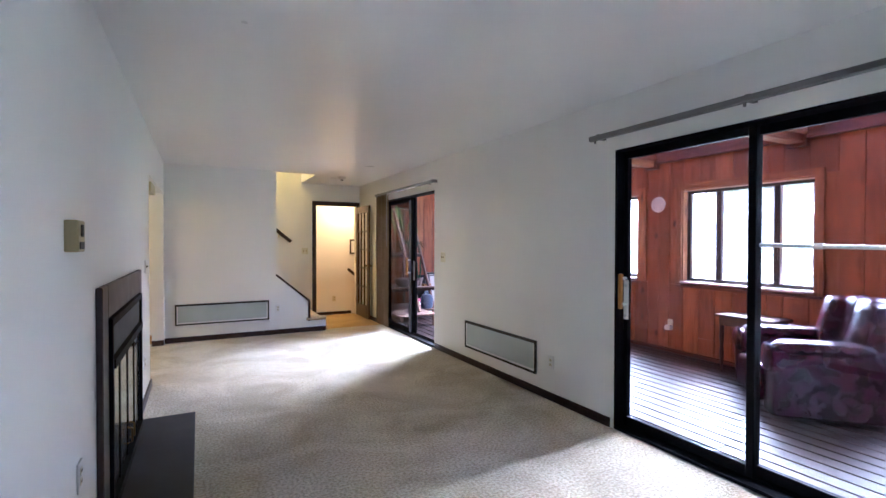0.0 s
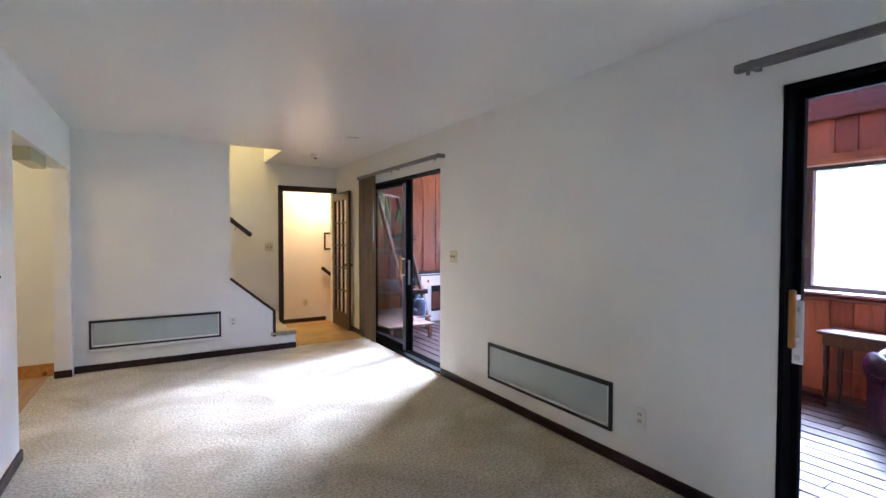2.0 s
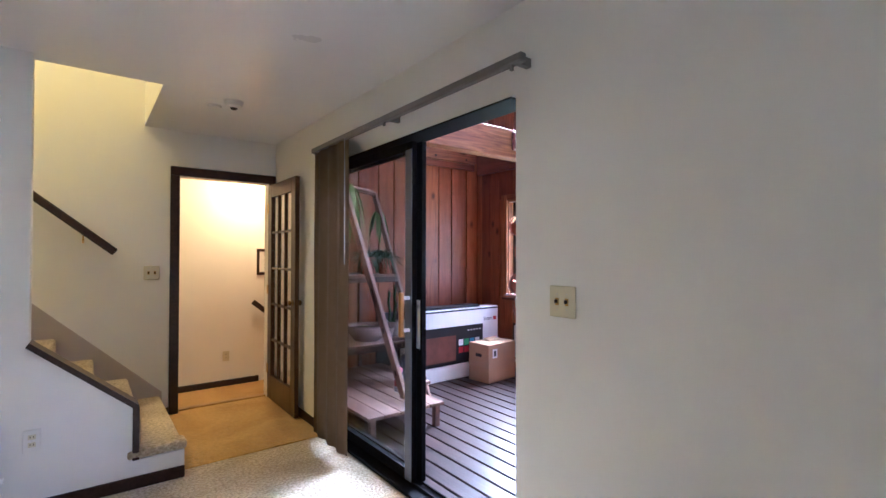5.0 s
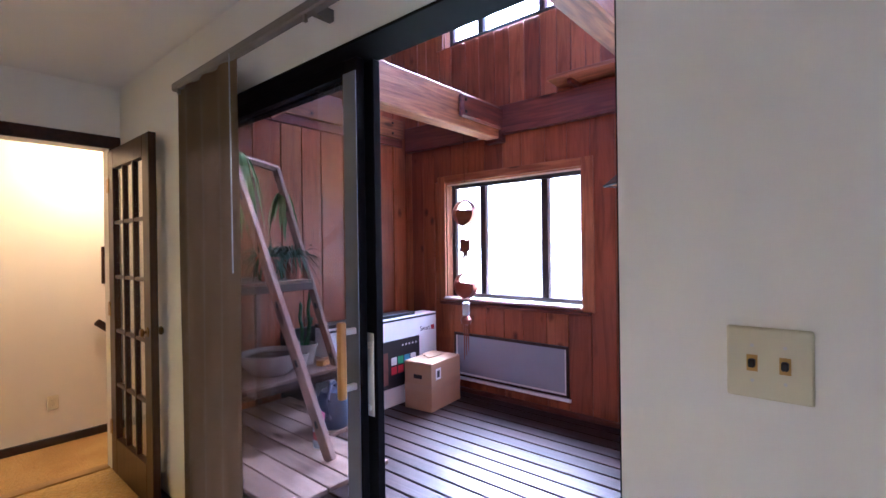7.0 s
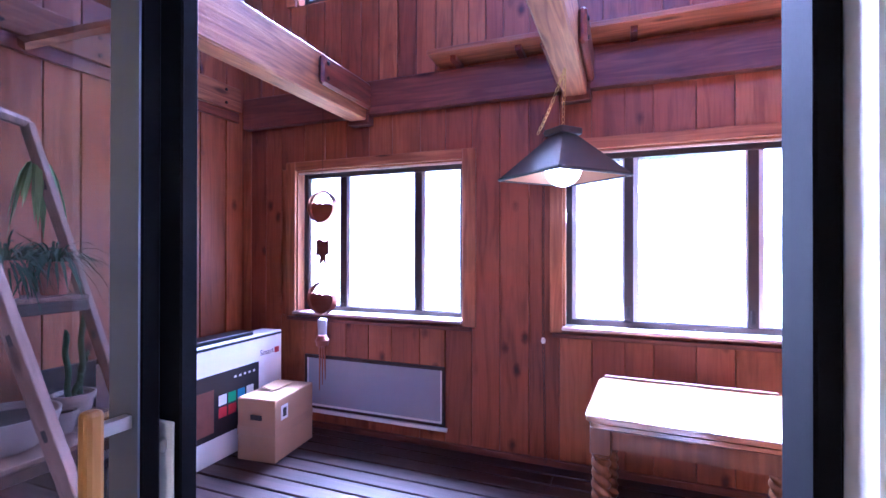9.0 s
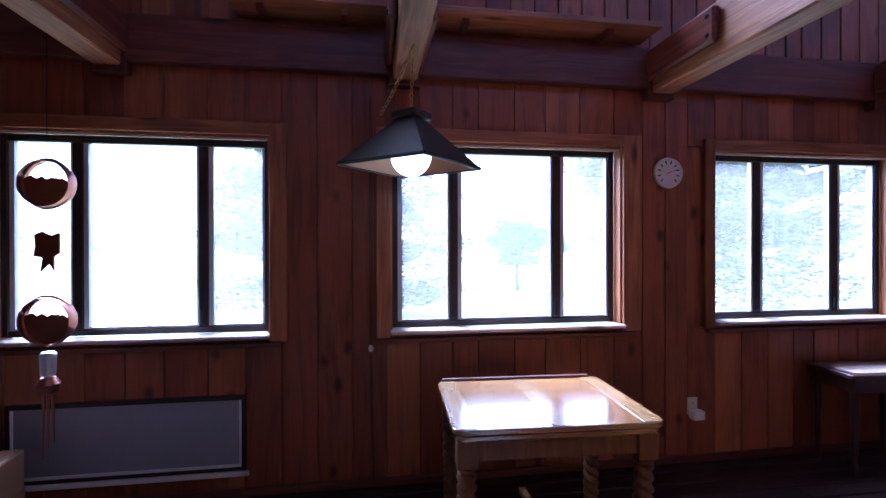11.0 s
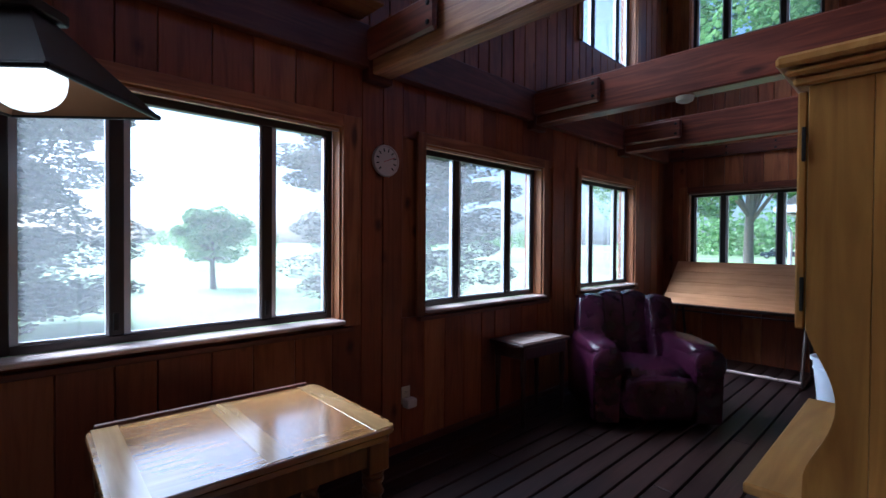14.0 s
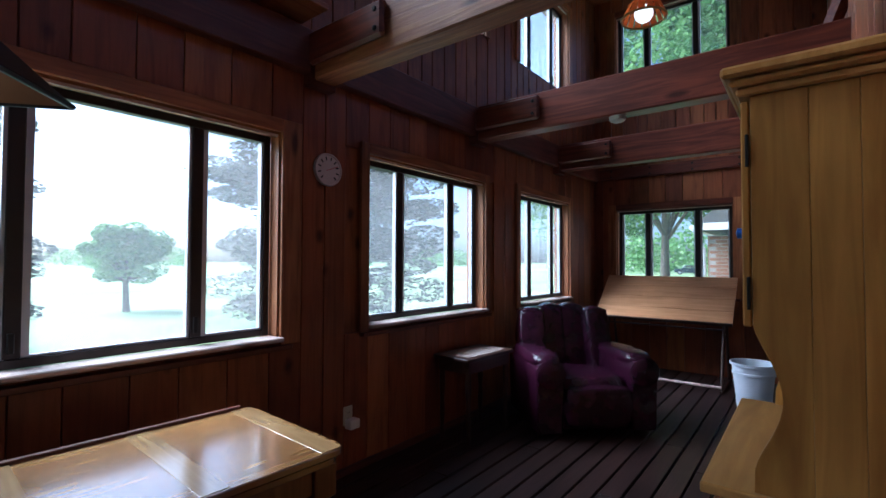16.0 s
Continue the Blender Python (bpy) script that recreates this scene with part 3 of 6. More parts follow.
setting("wall_hall_far", block(1.9, 10.74, -0.3, 5.3, 10.86, 2.6), WALL, "cream hall wall in warm lamplight", "wall")
setting("wall_hall_left", block(1.9, ENTRY + 0.121, -0.3, 2.0, 10.74, 2.6), WALL, "plain hall wall", "wall")
setting("wall_hall_right", block(5.2, ENTRY + 0.121, -0.3, 5.3, 10.74, 2.6), WALL, "plain hall wall", "wall")
setting("wall_stair_left", block(-1.5, FAR + 0.121, -0.1, -1.4, ENTRY, TOP), WALL, "plain stairwell wall", "wall")
setting("wall_stair_upper", block(-1.4, FAR + 0.02, CEILZ + 0.161, 2.4, FAR + 0.12, TOP), WALL, "plain stairwell wall above the ceiling", "wall")
setting("wall_stair_upper_end", block(2.27, FAR + 0.121, CEILZ + 0.161, 2.37, ENTRY - 0.001, TOP), WALL, "plain stairwell wall above the ceiling", "wall")
setting("wall_east", strip_wall('X', EAST, EAST + 0.17, SOUTH - 0.17, NORTH + 0.15, -0.5, TOP, [(*w, *z) for w, z, _ in EAST_WINDOWS + EAST_UPPER]), CEDAR, "cedar panelled outer wall with windows", "wall")
setting("wall_south", strip_wall('Y', SOUTH - 0.17, SOUTH - 0.02, SUN - 0.14, EAST - 0.001, -0.5, TOP, [(*w, *z) for w, z, _ in SOUTH_WINDOWS]), CEDAR, "cedar panelled end wall with a window", "wall")
setting("wall_north", block(SUN + 0.001, NORTH + 0.02, -0.5, EAST - 0.001, NORTH + 0.15, TOP), CEDAR, "cedar panelled end wall", "wall")
setting("subfloor_sunroom", block(SUN + 0.001, SOUTH - 0.019, -0.3, EAST - 0.001, NORTH + 0.019, -0.09), BLACK, "dark underfloor below the deck boards", "floor")
ceiling = joined(block(LEFT - 0.14, -1.82, CEILZ, DIV - 0.001, FAR + 0.12, CEILZ + 0.16), block(2.27, FAR + 0.121, CEILZ, DIV - 0.001, ENTRY - 0.001, CEILZ + 0.16))
setting("ceiling", ceiling, CEIL, "smooth white ceiling with a soft sheen", "ceiling")
setting("ceiling_kitchen", block(-2.72, 4.3, CEILZ, LEFT - 0.141, 8.2, CEILZ + 0.1), WALL, "white ceiling", "ceiling")
setting("ceiling_hall", block(1.9, ENTRY + 0.121, 2.4, 5.3, 10.86, 2.5), WALL, "white hall ceiling", "ceiling")
setting("ceiling_stair", block(-1.5, FAR, TOP, DIV, ENTRY + 0.12, TOP + 0.1), WALL, "white stairwell ceiling", "ceiling")
roof = bmesh.new()
n_boards = 46
for i in range(n_boards):
    y0 = SOUTH - 0.17 + (NORTH + 0.32 - SOUTH) * i / n_boards
    box(roof, DIV, y0 + 0.004, TOP + 0.005, EAST + 0.6, y0 + (NORTH + 0.32 - SOUTH) / n_boards - 0.002, TOP + 0.05)
box(roof, DIV, SOUTH - 0.5, TOP + 0.052, EAST + 0.7, NORTH + 0.5, TOP + 0.15)
# roof is out of view; its paler cedar bounces light onto upper walls
setting("ceiling_sunroom", roof, CASING, "cedar boarded roof of the sunroom", "ceiling")


def base(name, x0, y0, x1, y1, z0=0.0, h=0.072, mat=DARKTRIM):
    return setting(name, block(x0, y0, z0, x1, y1, z0 + h, 0.004), mat, "dark stained baseboard", "baseboard")


base("baseboard", DIV - 0.016, SD1[1] + 0.03, DIV - 0.001, SD2[0] - 0.03)
base("baseboard", DIV - 0.016, SD2[1] + 0.02, DIV - 0.001, ENTRY - 0.02)
base("baseboard", DIV - 0.016, -1.69, DIV - 0.001, SD1[0] - 0.02)
base("baseboard", LEFT + 0.001, 4.87, LEFT + 0.018, 5.85)
base("baseboard", LEFT + 0.001, -1.69, LEFT + 0.018, 3.17)
base("baseboard", LEFT + 0.001, FAR - 0.016, 2.39, FAR - 0.001)
base("baseboard", LEFT - 0.14, 7.845, LEFT + 0.0, 7.859)
base("baseboard", -0.8, 7.972, LEFT - 0.142, 7.989, 0.004, 0.125, PINE_Y)
base("baseboard", 2.0, 10.722, 3.62, 10.738, -0.2)
base("baseboard", EAST - 0.052, SOUTH + 0.02, EAST - 0.0242, NORTH - 0.02, DECKZ, 0.045, CEDAR_L)
base("baseboard", 2.39, ENTRY - 0.016, 2.46, ENTRY - 0.001)

# sloping cap of the stair wall and its end post
setting("trim", outline([(1.640, 0.885), (2.130, 0.466), (2.150, 0.487), (1.656, 0.909)], 'Y', FAR - 0.012, FAR + 0.13), DARKTRIM, "dark sloping cap on the stair wall", "trim")
setting("trim", block(2.118, FAR - 0.010, 0.165, 2.152, FAR + 0.125, 0.48, 0.003), DARKTRIM, "dark end post of the stair wall", "trim")


setting("trim", outline([(1.20, 1.37), (2.41, 0.215), (2.41, 0.02), (1.20, 1.0)], 'Y', ENTRY - 0.014, ENTRY - 0.001), SKIRT, "greyish painted skirt board beside the stair", "trim")


def steps():
    st = thing("staircase", "carpeted stair that climbs behind the stepped white wall", "stairs")
    for i in range(9):
        nose = 2.40 - 0.228 * i
        z = 0.185 * (i + 1)
        b = block(nose - 0.30, FAR + 0.122, z - 0.185, nose, ENTRY - 0.002, z, 0.025, 3)
        part("step", b, CARPET, st)
    return st


steps()
part("step", block(2.09, FAR - 0.012, 0.168, 2.405, FAR + 0.12, 0.225, 0.022, 3), CARPET, bpy.data.objects["staircase"])


# ---- windows ----
def window(name, axis, face, a, z, mull, outward, sill=True, cases=(0.10, 0.10)):
    """A three-light sliding window set deep in its opening, with casing boards and a sill."""
    root = thing(name, "dark bronze three-light window in a pale cedar casing", "window")
    root["kind"] = "structure"
    a0, a1, z0, z1 = a[0], a[1], z[0], z[1]
    s = outward

    def bb(d0, d1, u0, u1, w0, w1, bevel=0.0):
        p0, p1 = face + s * d0, face + s * d1
        return block(p0, u0, w0, p1, u1, w1, bevel) if axis == 'X' else block(u0, p0, w0, u1, p1, w1, bevel)
    (c0, c1), ct, f = cases, 0.07, 0.036
    vm, hm = CASING, (CASING_H if axis == 'X' else CEDAR_X)
    part("casing", bb(-0.028, -0.003, a0 - c0, a0 + 0.004, z0 - 0.02, z1 + ct, 0.003), vm, root)
    part("casing", bb(-0.028, -0.003, a1 - 0.004, a1 + c1, z0 - 0.02, z1 + ct, 0.003), vm, root)
    part("casing", bb(-0.028, -0.003, a0 + 0.005, a1 - 0.005, z1 - 0.004, z1 + ct, 0.003), hm, root)
    part("jamb", bb(-0.002, 0.075, a0 + 0.001, a0 + 0.016, z0 + 0.001, z1 - 0.001), vm, root)
    part("jamb", bb(-0.002, 0.075, a1 - 0.016, a1 - 0.001, z0 + 0.001, z1 - 0.001), vm, root)
    part("jamb", bb(-0.002, 0.075, a0 + 0.017, a1 - 0.017, z1 - 0.016, z1 - 0.001), hm, root)
    if sill:
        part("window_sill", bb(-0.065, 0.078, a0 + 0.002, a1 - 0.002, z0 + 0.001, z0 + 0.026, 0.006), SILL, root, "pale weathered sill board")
        part("apron", bb(-0.05, -0.004, a0 - 0.06, a1 + 0.06, z0 - 0.048, z0 - 0.0205, 0.003), CEDAR_L if axis == 'X' else CEDAR_X, root)
    zb = z0 + 0.027
    i0, i1 = a0 + 0.017, a1 - 0.017
    for piece in (bb(0.078, 0.13, i0, i0 + f, zb, z1 - 0.017, 0.003), bb(0.078, 0.13, i1 - f, i1, zb, z1 - 0.017, 0.003),
                  bb(0.078, 0.13, i0 + f, i1 - f, zb, zb + 0.036, 0.003), bb(0.078, 0.13, i0 + f, i1 - f, z1 - 0.058, z1 - 0.017, 0.003)):
        part("window_frame", piece, BRONZE, root)
    for k, m in enumerate(mull):
        part("mullion", bb(0.082, 0.122, m - 0.027, m + 0.027, zb + 0.037, z1 - 0.059, 0.003), BRONZE, root)
        part("latch", bb(0.066, 0.081, m - 0.006, m + 0.016, zb + 0.06, zb + 0.14, 0.003), IRON, root)
    e = [i0 + f, *mull, i1 - f]
    for u0, u1 in zip(e, e[1:]):
        w0 = u0 + (0.028 if u0 in mull else 0.001)
        w1 = u1 - (0.028 if u1 in mull else 0.001)
        part("pane", bb(0.100, 0.104, w0, w1, zb + 0.037, z1 - 0.059), VEILEDGLASS, root).visible_shadow = False
        part("sash_edge", bb(0.092, 0.125, w0, w0 + 0.013, zb + 0.037, z1 - 0.059), PALEMETAL, root, "pale aluminium sash edge")
        part("sash_edge", bb(0.092, 0.125, w1 - 0.026, w1, zb + 0.037, z1 - 0.059), PALEMETAL, root, "pale aluminium sash edge")
        part("sash_edge", bb(0.092, 0.116, w0 + 0.014, w1 - 0.027, zb + 0.037, zb + 0.047), PALEMETAL, root)
    part("head_bead", bb(0.004, 0.018, a0 + 0.017, a1 - 0.017, z1 - 0.030, z1 - 0.0165), SILL, root, "pale shade track under the head")
    return root


for k, (a, z, mu) in enumerate(EAST_WINDOWS):
    window("window_%d" % (k + 1), 'X', EAST - 0.022, a, z, mu, 1, True, CASING_WIDTHS[k])
for k, (a, z, mu) in enumerate(EAST_UPPER):
    window("window_%d" % (k + 6), 'X', EAST - 0.022, a, z, mu, 1, False, CASING_WIDTHS[k])
# added windows out of view, there for the light they let in
for k, (a, z, mu) in enumerate(WEST_UPPER_ADDED):
    window("window_%d" % (k + 11), 'X', SUN + 0.022, a, z, mu, -1, False)
for k, (a, z, mu) in enumerate(SOUTH_WINDOWS):
    window("window_%d" % (5 if k == 0 else 10), 'Y', SOUTH, a, z, mu, -1, k == 0)


# ---- sliding glass doors ----
def sliding_door(name, y0, y1, meet, open_right, label):
    """Black aluminium slider; the active leaf either shuts the far half or stands stacked behind the fixed leaf."""
    root = thing(name, label, "sliding door")
    root["kind"] = "structure"
    zt = SDTOP
    part("jamb", block(DIV + (0.055 if open_right else -0.006), y0 + 0.002, 0.002, SUN + 0.01, y0 + 0.024, zt - 0.002, 0.003), BLACKMETAL, root)
    part("jamb", block(DIV - 0.006, y1 - 0.022, 0.002, SUN + 0.01, y1 - 0.002, zt - 0.002, 0.003), BLACKMETAL, root)
    part("door_head", block(DIV - 0.006, y0 + 0.025, zt - 0.012, SUN + 0.01, y1 - 0.023, zt - 0.002, 0.003), BLACKMETAL, root)
    part("track", joined(block(DIV - 0.006, y0 + 0.025, 0.002, SUN + 0.01, y1 - 0.023, 0.022), block(DIV + 0.080, y0 + 0.026, 0.022, DIV + 0.086, y1 - 0.024, 0.034), block(DIV + 0.130, y0 + 0.026, 0.022, DIV + 0.136, y1 - 0.024, 0.034)), BLACKMETAL, root)

    def leaf(u0, u1, x, mat, sl=0.045, sr=0.034):
        lf = part("leaf", joined(block(x, u0, 0.036, x + 0.034, u0 + sl, zt - 0.014, 0.003), block(x, u1 - sr, 0.036, x + 0.034, u1, zt - 0.014, 0.003),
                  block(x, u0 + sl + 0.001, 0.036, x + 0.034, u1 - sr - 0.001, 0.100), block(x, u0 + sl + 0.001, zt - 0.066, x + 0.034, u1 - sr - 0.001, zt - 0.014)), mat, root)
        part("pane", block(x + 0.014, u0 + sl + 0.002, 0.101, x + 0.019, u1 - sr - 0.002, zt - 0.067), DOORGLASS, lf).visible_shadow = False
        return lf
    if open_right:
        leaf(meet, y1 - 0.024, DIV + 0.116, BLACKMETAL, 0.072)
        moving = leaf(meet + 0.026, y1 - 0.026, DIV + 0.066, BLACKMETAL, 0.072)
        part("stile_face", block(DIV + 0.062, meet + 0.028, 0.04, DIV + 0.0655, meet + 0.096, zt - 0.062), STILEGREY, moving, "blue-grey aluminium stile")
        hy = meet + 0.046
    else:
        leaf(y0 + 0.026, meet + 0.022, DIV + 0.116, BLACKMETAL)
        moving = leaf(meet - 0.022, y1 - 0.024, DIV + 0.066, BLACKMETAL)
        hy = y1 - 0.052
    grip = joined(block(DIV - 0.010, hy - 0.012, 0.90, DIV + 0.018, hy + 0.014, 1.16, 0.008, 2))
    part("door_handle", grip, PINE, moving, "pale wooden pull handle")
    part("handle_bracket", joined(block(DIV + 0.015, hy - 0.008, 0.925, DIV + 0.060, hy + 0.01, 0.945), block(DIV + 0.015, hy - 0.008, 1.115, DIV + 0.060, hy + 0.01, 1.135)), CHROME, moving)
    px, py = (DIV + 0.111, hy - 0.012) if open_right else (DIV + 0.0605, hy)
    pl_ = part("escutcheon", block(px, py - 0.022, 0.82, px + 0.005, py + 0.022, 1.11, 0.002), WHITEPLASTIC, moving, "white handle plate")
    part("lock_screw", block(px - 0.012, py - 0.012, 1.06, px - 0.0005, py + 0.010, 1.082, 0.003), CHROME, pl_)
    part("lock_screw", block(px - 0.012, py - 0.012, 0.84, px - 0.0005, py + 0.010, 0.862, 0.003), CHROME, pl_)
    if not open_right:
        part("security_bar", joined(tube([(DIV + 0.09, meet - 0.035, 1.375), (DIV + 0.09, y0 + 0.045, 1.36)], 0.011), block(DIV + 0.078, meet - 0.34, 1.355, DIV + 0.102, meet - 0.30, 1.388, 0.004)), WHITEPLASTIC, root, "white telescopic security bar")
    return root


sliding_door("door_sliding_1", *SD1, 2.14, False, "closed black-framed sliding glass door with a white security bar")
sliding_door("door_sliding_2", *SD2, 6.942, True, "black-framed sliding glass door standing open")


def rod(name, y0, y1, label):
    r = thing(name, label, "curtain rod")
    part("rail", block(DIV - 0.115, y0, 2.150, DIV - 0.078, y1, 2.188, 0.006), RODMETAL, r)
    k = int((y1 - y0) / 0.8)
    for i in range(k + 1):
        y = y0 + 0.06 + (y1 - y0 - 0.12) * i / k
        part("bracket", joined(block(DIV - 0.085, y - 0.012, 2.162, DIV - 0.001, y + 0.012, 2.200), block(DIV - 0.110, y - 0.006, 2.128, DIV - 0.098, y + 0.006, 2.152)), RODMETAL, r)
    return r


rod("curtain_rod", 0.95, 3.23, "empty grey traverse curtain rod above the glass door")
rod("curtain_rod", 5.93, 8.09, "grey traverse curtain rod carrying a drawn drape")


def drape():
    d = thing("curtain", "brown woven drape drawn fully to one side", "curtain")
    bm = bmesh.new()
    n, rows = 66, 14
    grid = []
    for j in range(rows + 1):
        z = 2.148 - 2.10 * j / rows
        line = []
        for i in range(n + 1):
            u = i / n
            y = 7.475 + 0.575 * u
            x = DIV - 0.100 + 0.011 * math.sin(u * 2 * math.pi * 3.5 + 0.3 * math.sin(j * 0.4)) * (0.75 + 0.25 * j / rows)
            line.append(bm.verts.new((x, y + 0.002 * math.sin(j * 0.9 + i), z)))
        grid.append(line)
    for j in range(rows):
        for i in range(n):
            bm.faces.new((grid[j][i], grid[j][i + 1], grid[j + 1][i + 1], grid[j + 1][i]))
    bmesh.ops.solidify(bm, geom=bm.faces[:], thickness=0.004)
    part("cloth", bm, DRAPE, d, smooth="all")
    part("wand", tube([(DIV - 0.14, 7.455, 2.14), (DIV - 0.14, 7.45, 1.32)], 0.003), GREYMETAL, d, "thin white draw wand")


drape()


# ---- hall door ----
def french_door():
    d = thing("door_french", "dark glazed door of fifteen panes, swung wide open", "door", (3.285, ENTRY - 0.012, 0.0), -90.5)
    d["kind"] = "structure"
    w, h, t = 0.76, 2.045, 0.038
    x0, x1, zb, zt = 0.105, w - 0.105, 0.24, h - 0.12
    part("door_stile", block(0.0, 0, 0.015, x0, t, h, 0.003), DARKDOOR, d)
    part("door_stile", block(x1, 0, 0.015, w, t, h, 0.003), DARKDOOR, d)
    part("door_rail", block(x0 + 0.001, 0, 0.015, x1 - 0.001, t, zb, 0.003), DARKDOOR, d)
    part("door_rail", block(x0 + 0.001, 0, zt, x1 - 0.001, t, h, 0.003), DARKDOOR, d)
    for i in (1, 2):
        x = x0 + (x1 - x0) * i / 3
        part("glazing_bar", block(x - 0.011, 0.004, zb + 0.001, x + 0.011, t - 0.004, zt - 0.001, 0.004), DARKDOOR, d)
    for j in range(1, 5):
        z = zb + (zt - zb) * j / 5
        for i in range(3):
            u0, u1 = x0 + (x1 - x0) * i / 3 + (0.012 if i else 0.001), x0 + (x1 - x0) * (i + 1) / 3 - (0.012 if i < 2 else 0.001)
            part("glazing_bar", block(u0, 0.005, z - 0.011, u1, t - 0.005, z + 0.011, 0.004), DARKDOOR, d)
    for i in range(3):
        for j in range(5):
            u0, u1 = x0 + (x1 - x0) * i / 3 + 0.012, x0 + (x1 - x0) * (i + 1) / 3 - 0.012
            w0, w1 = zb + (zt - zb) * j / 5 + 0.012, zb + (zt - zb) * (j + 1) / 5 - 0.012
            part("pane", block(u0, 0.017, w0, u1, 0.021, w1), GLASS, d).visible_shadow = False
    for s in (-1, 1):
        y = 0.0 if s < 0 else t
        k = lathe([(0.0, 0.0), (0.028, 0.0), (0.026, 0.004), (0.009, 0.006), (0.009, 0.016), (0.020, 0.020), (0.024, 0.028), (0.018, 0.036), (0.0, 0.038)], 20)
        bmesh.ops.transform(k, matrix=pose(w - 0.055, y, 0.97, 90 if s < 0 else -90), verts=k.verts)
        part("door_knob", k, DARKBRASS, d, "dark aged brass knob", True)
    for z in (0.25, 1.0, 1.78):
        part("hinge", block(-0.012, -0.006, z, 0.03, 0.0, z + 0.09, 0.002), BRASS, d)


french_door()
case = thing("door_casing", "dark stained door casing of the hall doorway", "door casing")
case["kind"] = "structure"
part("jamb", block(2.462, ENTRY - 0.018, 0.0, 2.534, ENTRY + 0.13, 2.066, 0.004), DARKTRIM, case)
part("jamb", block(3.296, ENTRY - 0.010, 0.0, 3.357, ENTRY + 0.13, 2.066, 0.004), DARKTRIM, case)
part("head", block(2.462, ENTRY - 0.018, 2.067, 3.357, ENTRY + 0.13, 2.145, 0.004), DARKTRIM, case)
part("threshold", block(2.536, ENTRY + 0.055, 0.0, 3.294, ENTRY + 0.135, 0.012, 0.004), BRASS, case, "worn brass threshold strip")


def handrail(name, a, b, y, label):
    r = thing(name, label, "handrail")
    a, b = Vector(a), Vector(b)
    d = (b - a).normalized()
    ang = math.degrees(math.atan2(d.z, d.x))
    L = (b - a).length
    part("rail", block(0, -0.02, -0.03, L, 0.02, 0.03, 0.012, 2), DARKTRIM, r).matrix_local = pose(a.x, a.y, a.z, 0, -ang, 0)
    p = a + d * (L * 0.8 if d.z < 0 and L < 1.5 else L * 0.2)
    part("bracket", tube([p + Vector((0, 0, -0.02)), p + Vector((0, 0.01, -0.075)), Vector((p.x, y - 0.002, p.z - 0.095))], 0.007), BRASS, r)
    return r


handrail("handrail", (1.05, ENTRY - 0.07, 2.25), (2.075, ENTRY - 0.07, 1.395), ENTRY, "dark wooden handrail on the stair wall")
handrail("handrail", (3.53, 10.67, 0.80), (4.6, 10.67, -0.1), 10.74, "dark wooden handrail going down the hall wall")


def plate(name, at, turn, w, h, toggles, mat, label, slots=False):
    """Wall plate in its own frame: faces -y, width along x."""
    p = thing(name, label, "outlet" if slots else "light switch", at, turn)
    part("plate", block(-w / 2, -0.008, -h / 2, w / 2, 0.0, h / 2, 0.004, 2), mat, p)
    for i in range(toggles):
        x = (i - (toggles - 1) / 2) * 0.046
        if slots:
            for z in (-0.02, 0.02):
                part("socket", block(x - 0.016, -0.0105, z - 0.013, x + 0.016, -0.0085, z + 0.013, 0.001), IVORY, p)
                part("slot", joined(block(x - 0.008, -0.0115, z - 0.004, x - 0.005, -0.0107, z + 0.006), block(x + 0.005, -0.0115, z - 0.004, x + 0.008, -0.0107, z + 0.006)), BLACK, p)
        else:
            part("switch_slot", block(x - 0.008, -0.0100, -0.014, x + 0.008, -0.0085, 0.014), BRASS, p)
            part("toggle", block(x - 0.005, -0.022, -0.006, x + 0.005, -0.0102, 0.008, 0.002), IRON, p)
        for z in ((-0.03, 0.03) if not slots else (0.0,)):
            part("screw", lathe([(0.0, 0), (0.003, 0), (0.003, 0.001), (0, 0.001)], 8), CHROME, p).matrix_local = pose(x, -0.0085, z, 90)
    return p


plate("switch_plate", (DIV, 5.815, 1.20), -90, 0.122, 0.122, 2, IVORY, "ivory double toggle switch plate on the white wall")
plate("switch_plate", (2.33, ENTRY, 1.225), 0, 0.115, 0.115, 2, IVORY, "ivory double switch plate beside the dark door casing")
plate("outlet_plate", (DIV, 3.77, 0.335), -90, 0.075, 0.118, 1, WHITEPLASTIC, "white wall outlet above the baseboard", True)
plate("outlet_plate", (1.672, FAR, 0.39), 0, 0.075, 0.118, 1, WHITEPLASTIC, "white wall outlet beside the low heater panel", True)
plate("outlet_plate", (3.24, 10.74, 0.155), 0, 0.075, 0.118, 1, IVORY, "ivory outlet low on the hall wall", True)
plate("outlet_plate", (LEFT, 2.86, 0.47), 90, 0.075, 0.118, 1, WHITEPLASTIC, "white outlet beside the fireplace", True)
plate("switch_plate", (LEFT, 5.45, 1.17), 90, 0.075, 0.118, 1, WHITEPLASTIC, "white toggle switch by the side opening")
plate("outlet_plate", (LEFT, 5.30, 0.36), 90, 0.075, 0.118, 1, WHITEPLASTIC, "white outlet beyond the fireplace", True)
th = thing("thermostat", "almond metal wall thermostat", "thermostat", (LEFT, 2.72, 1.405), 90)
part("cover", block(-0.055, -0.042, -0.055, 0.055, 0.0, 0.06, 0.005, 2), ALMOND, th)
part("dial", joined(block(-0.02, -0.048, 0.0, 0.012, -0.0425, 0.045, 0.002), block(-0.04, -0.046, -0.045, 0.03, -0.0425, -0.018, 0.001)), BLACK, th)


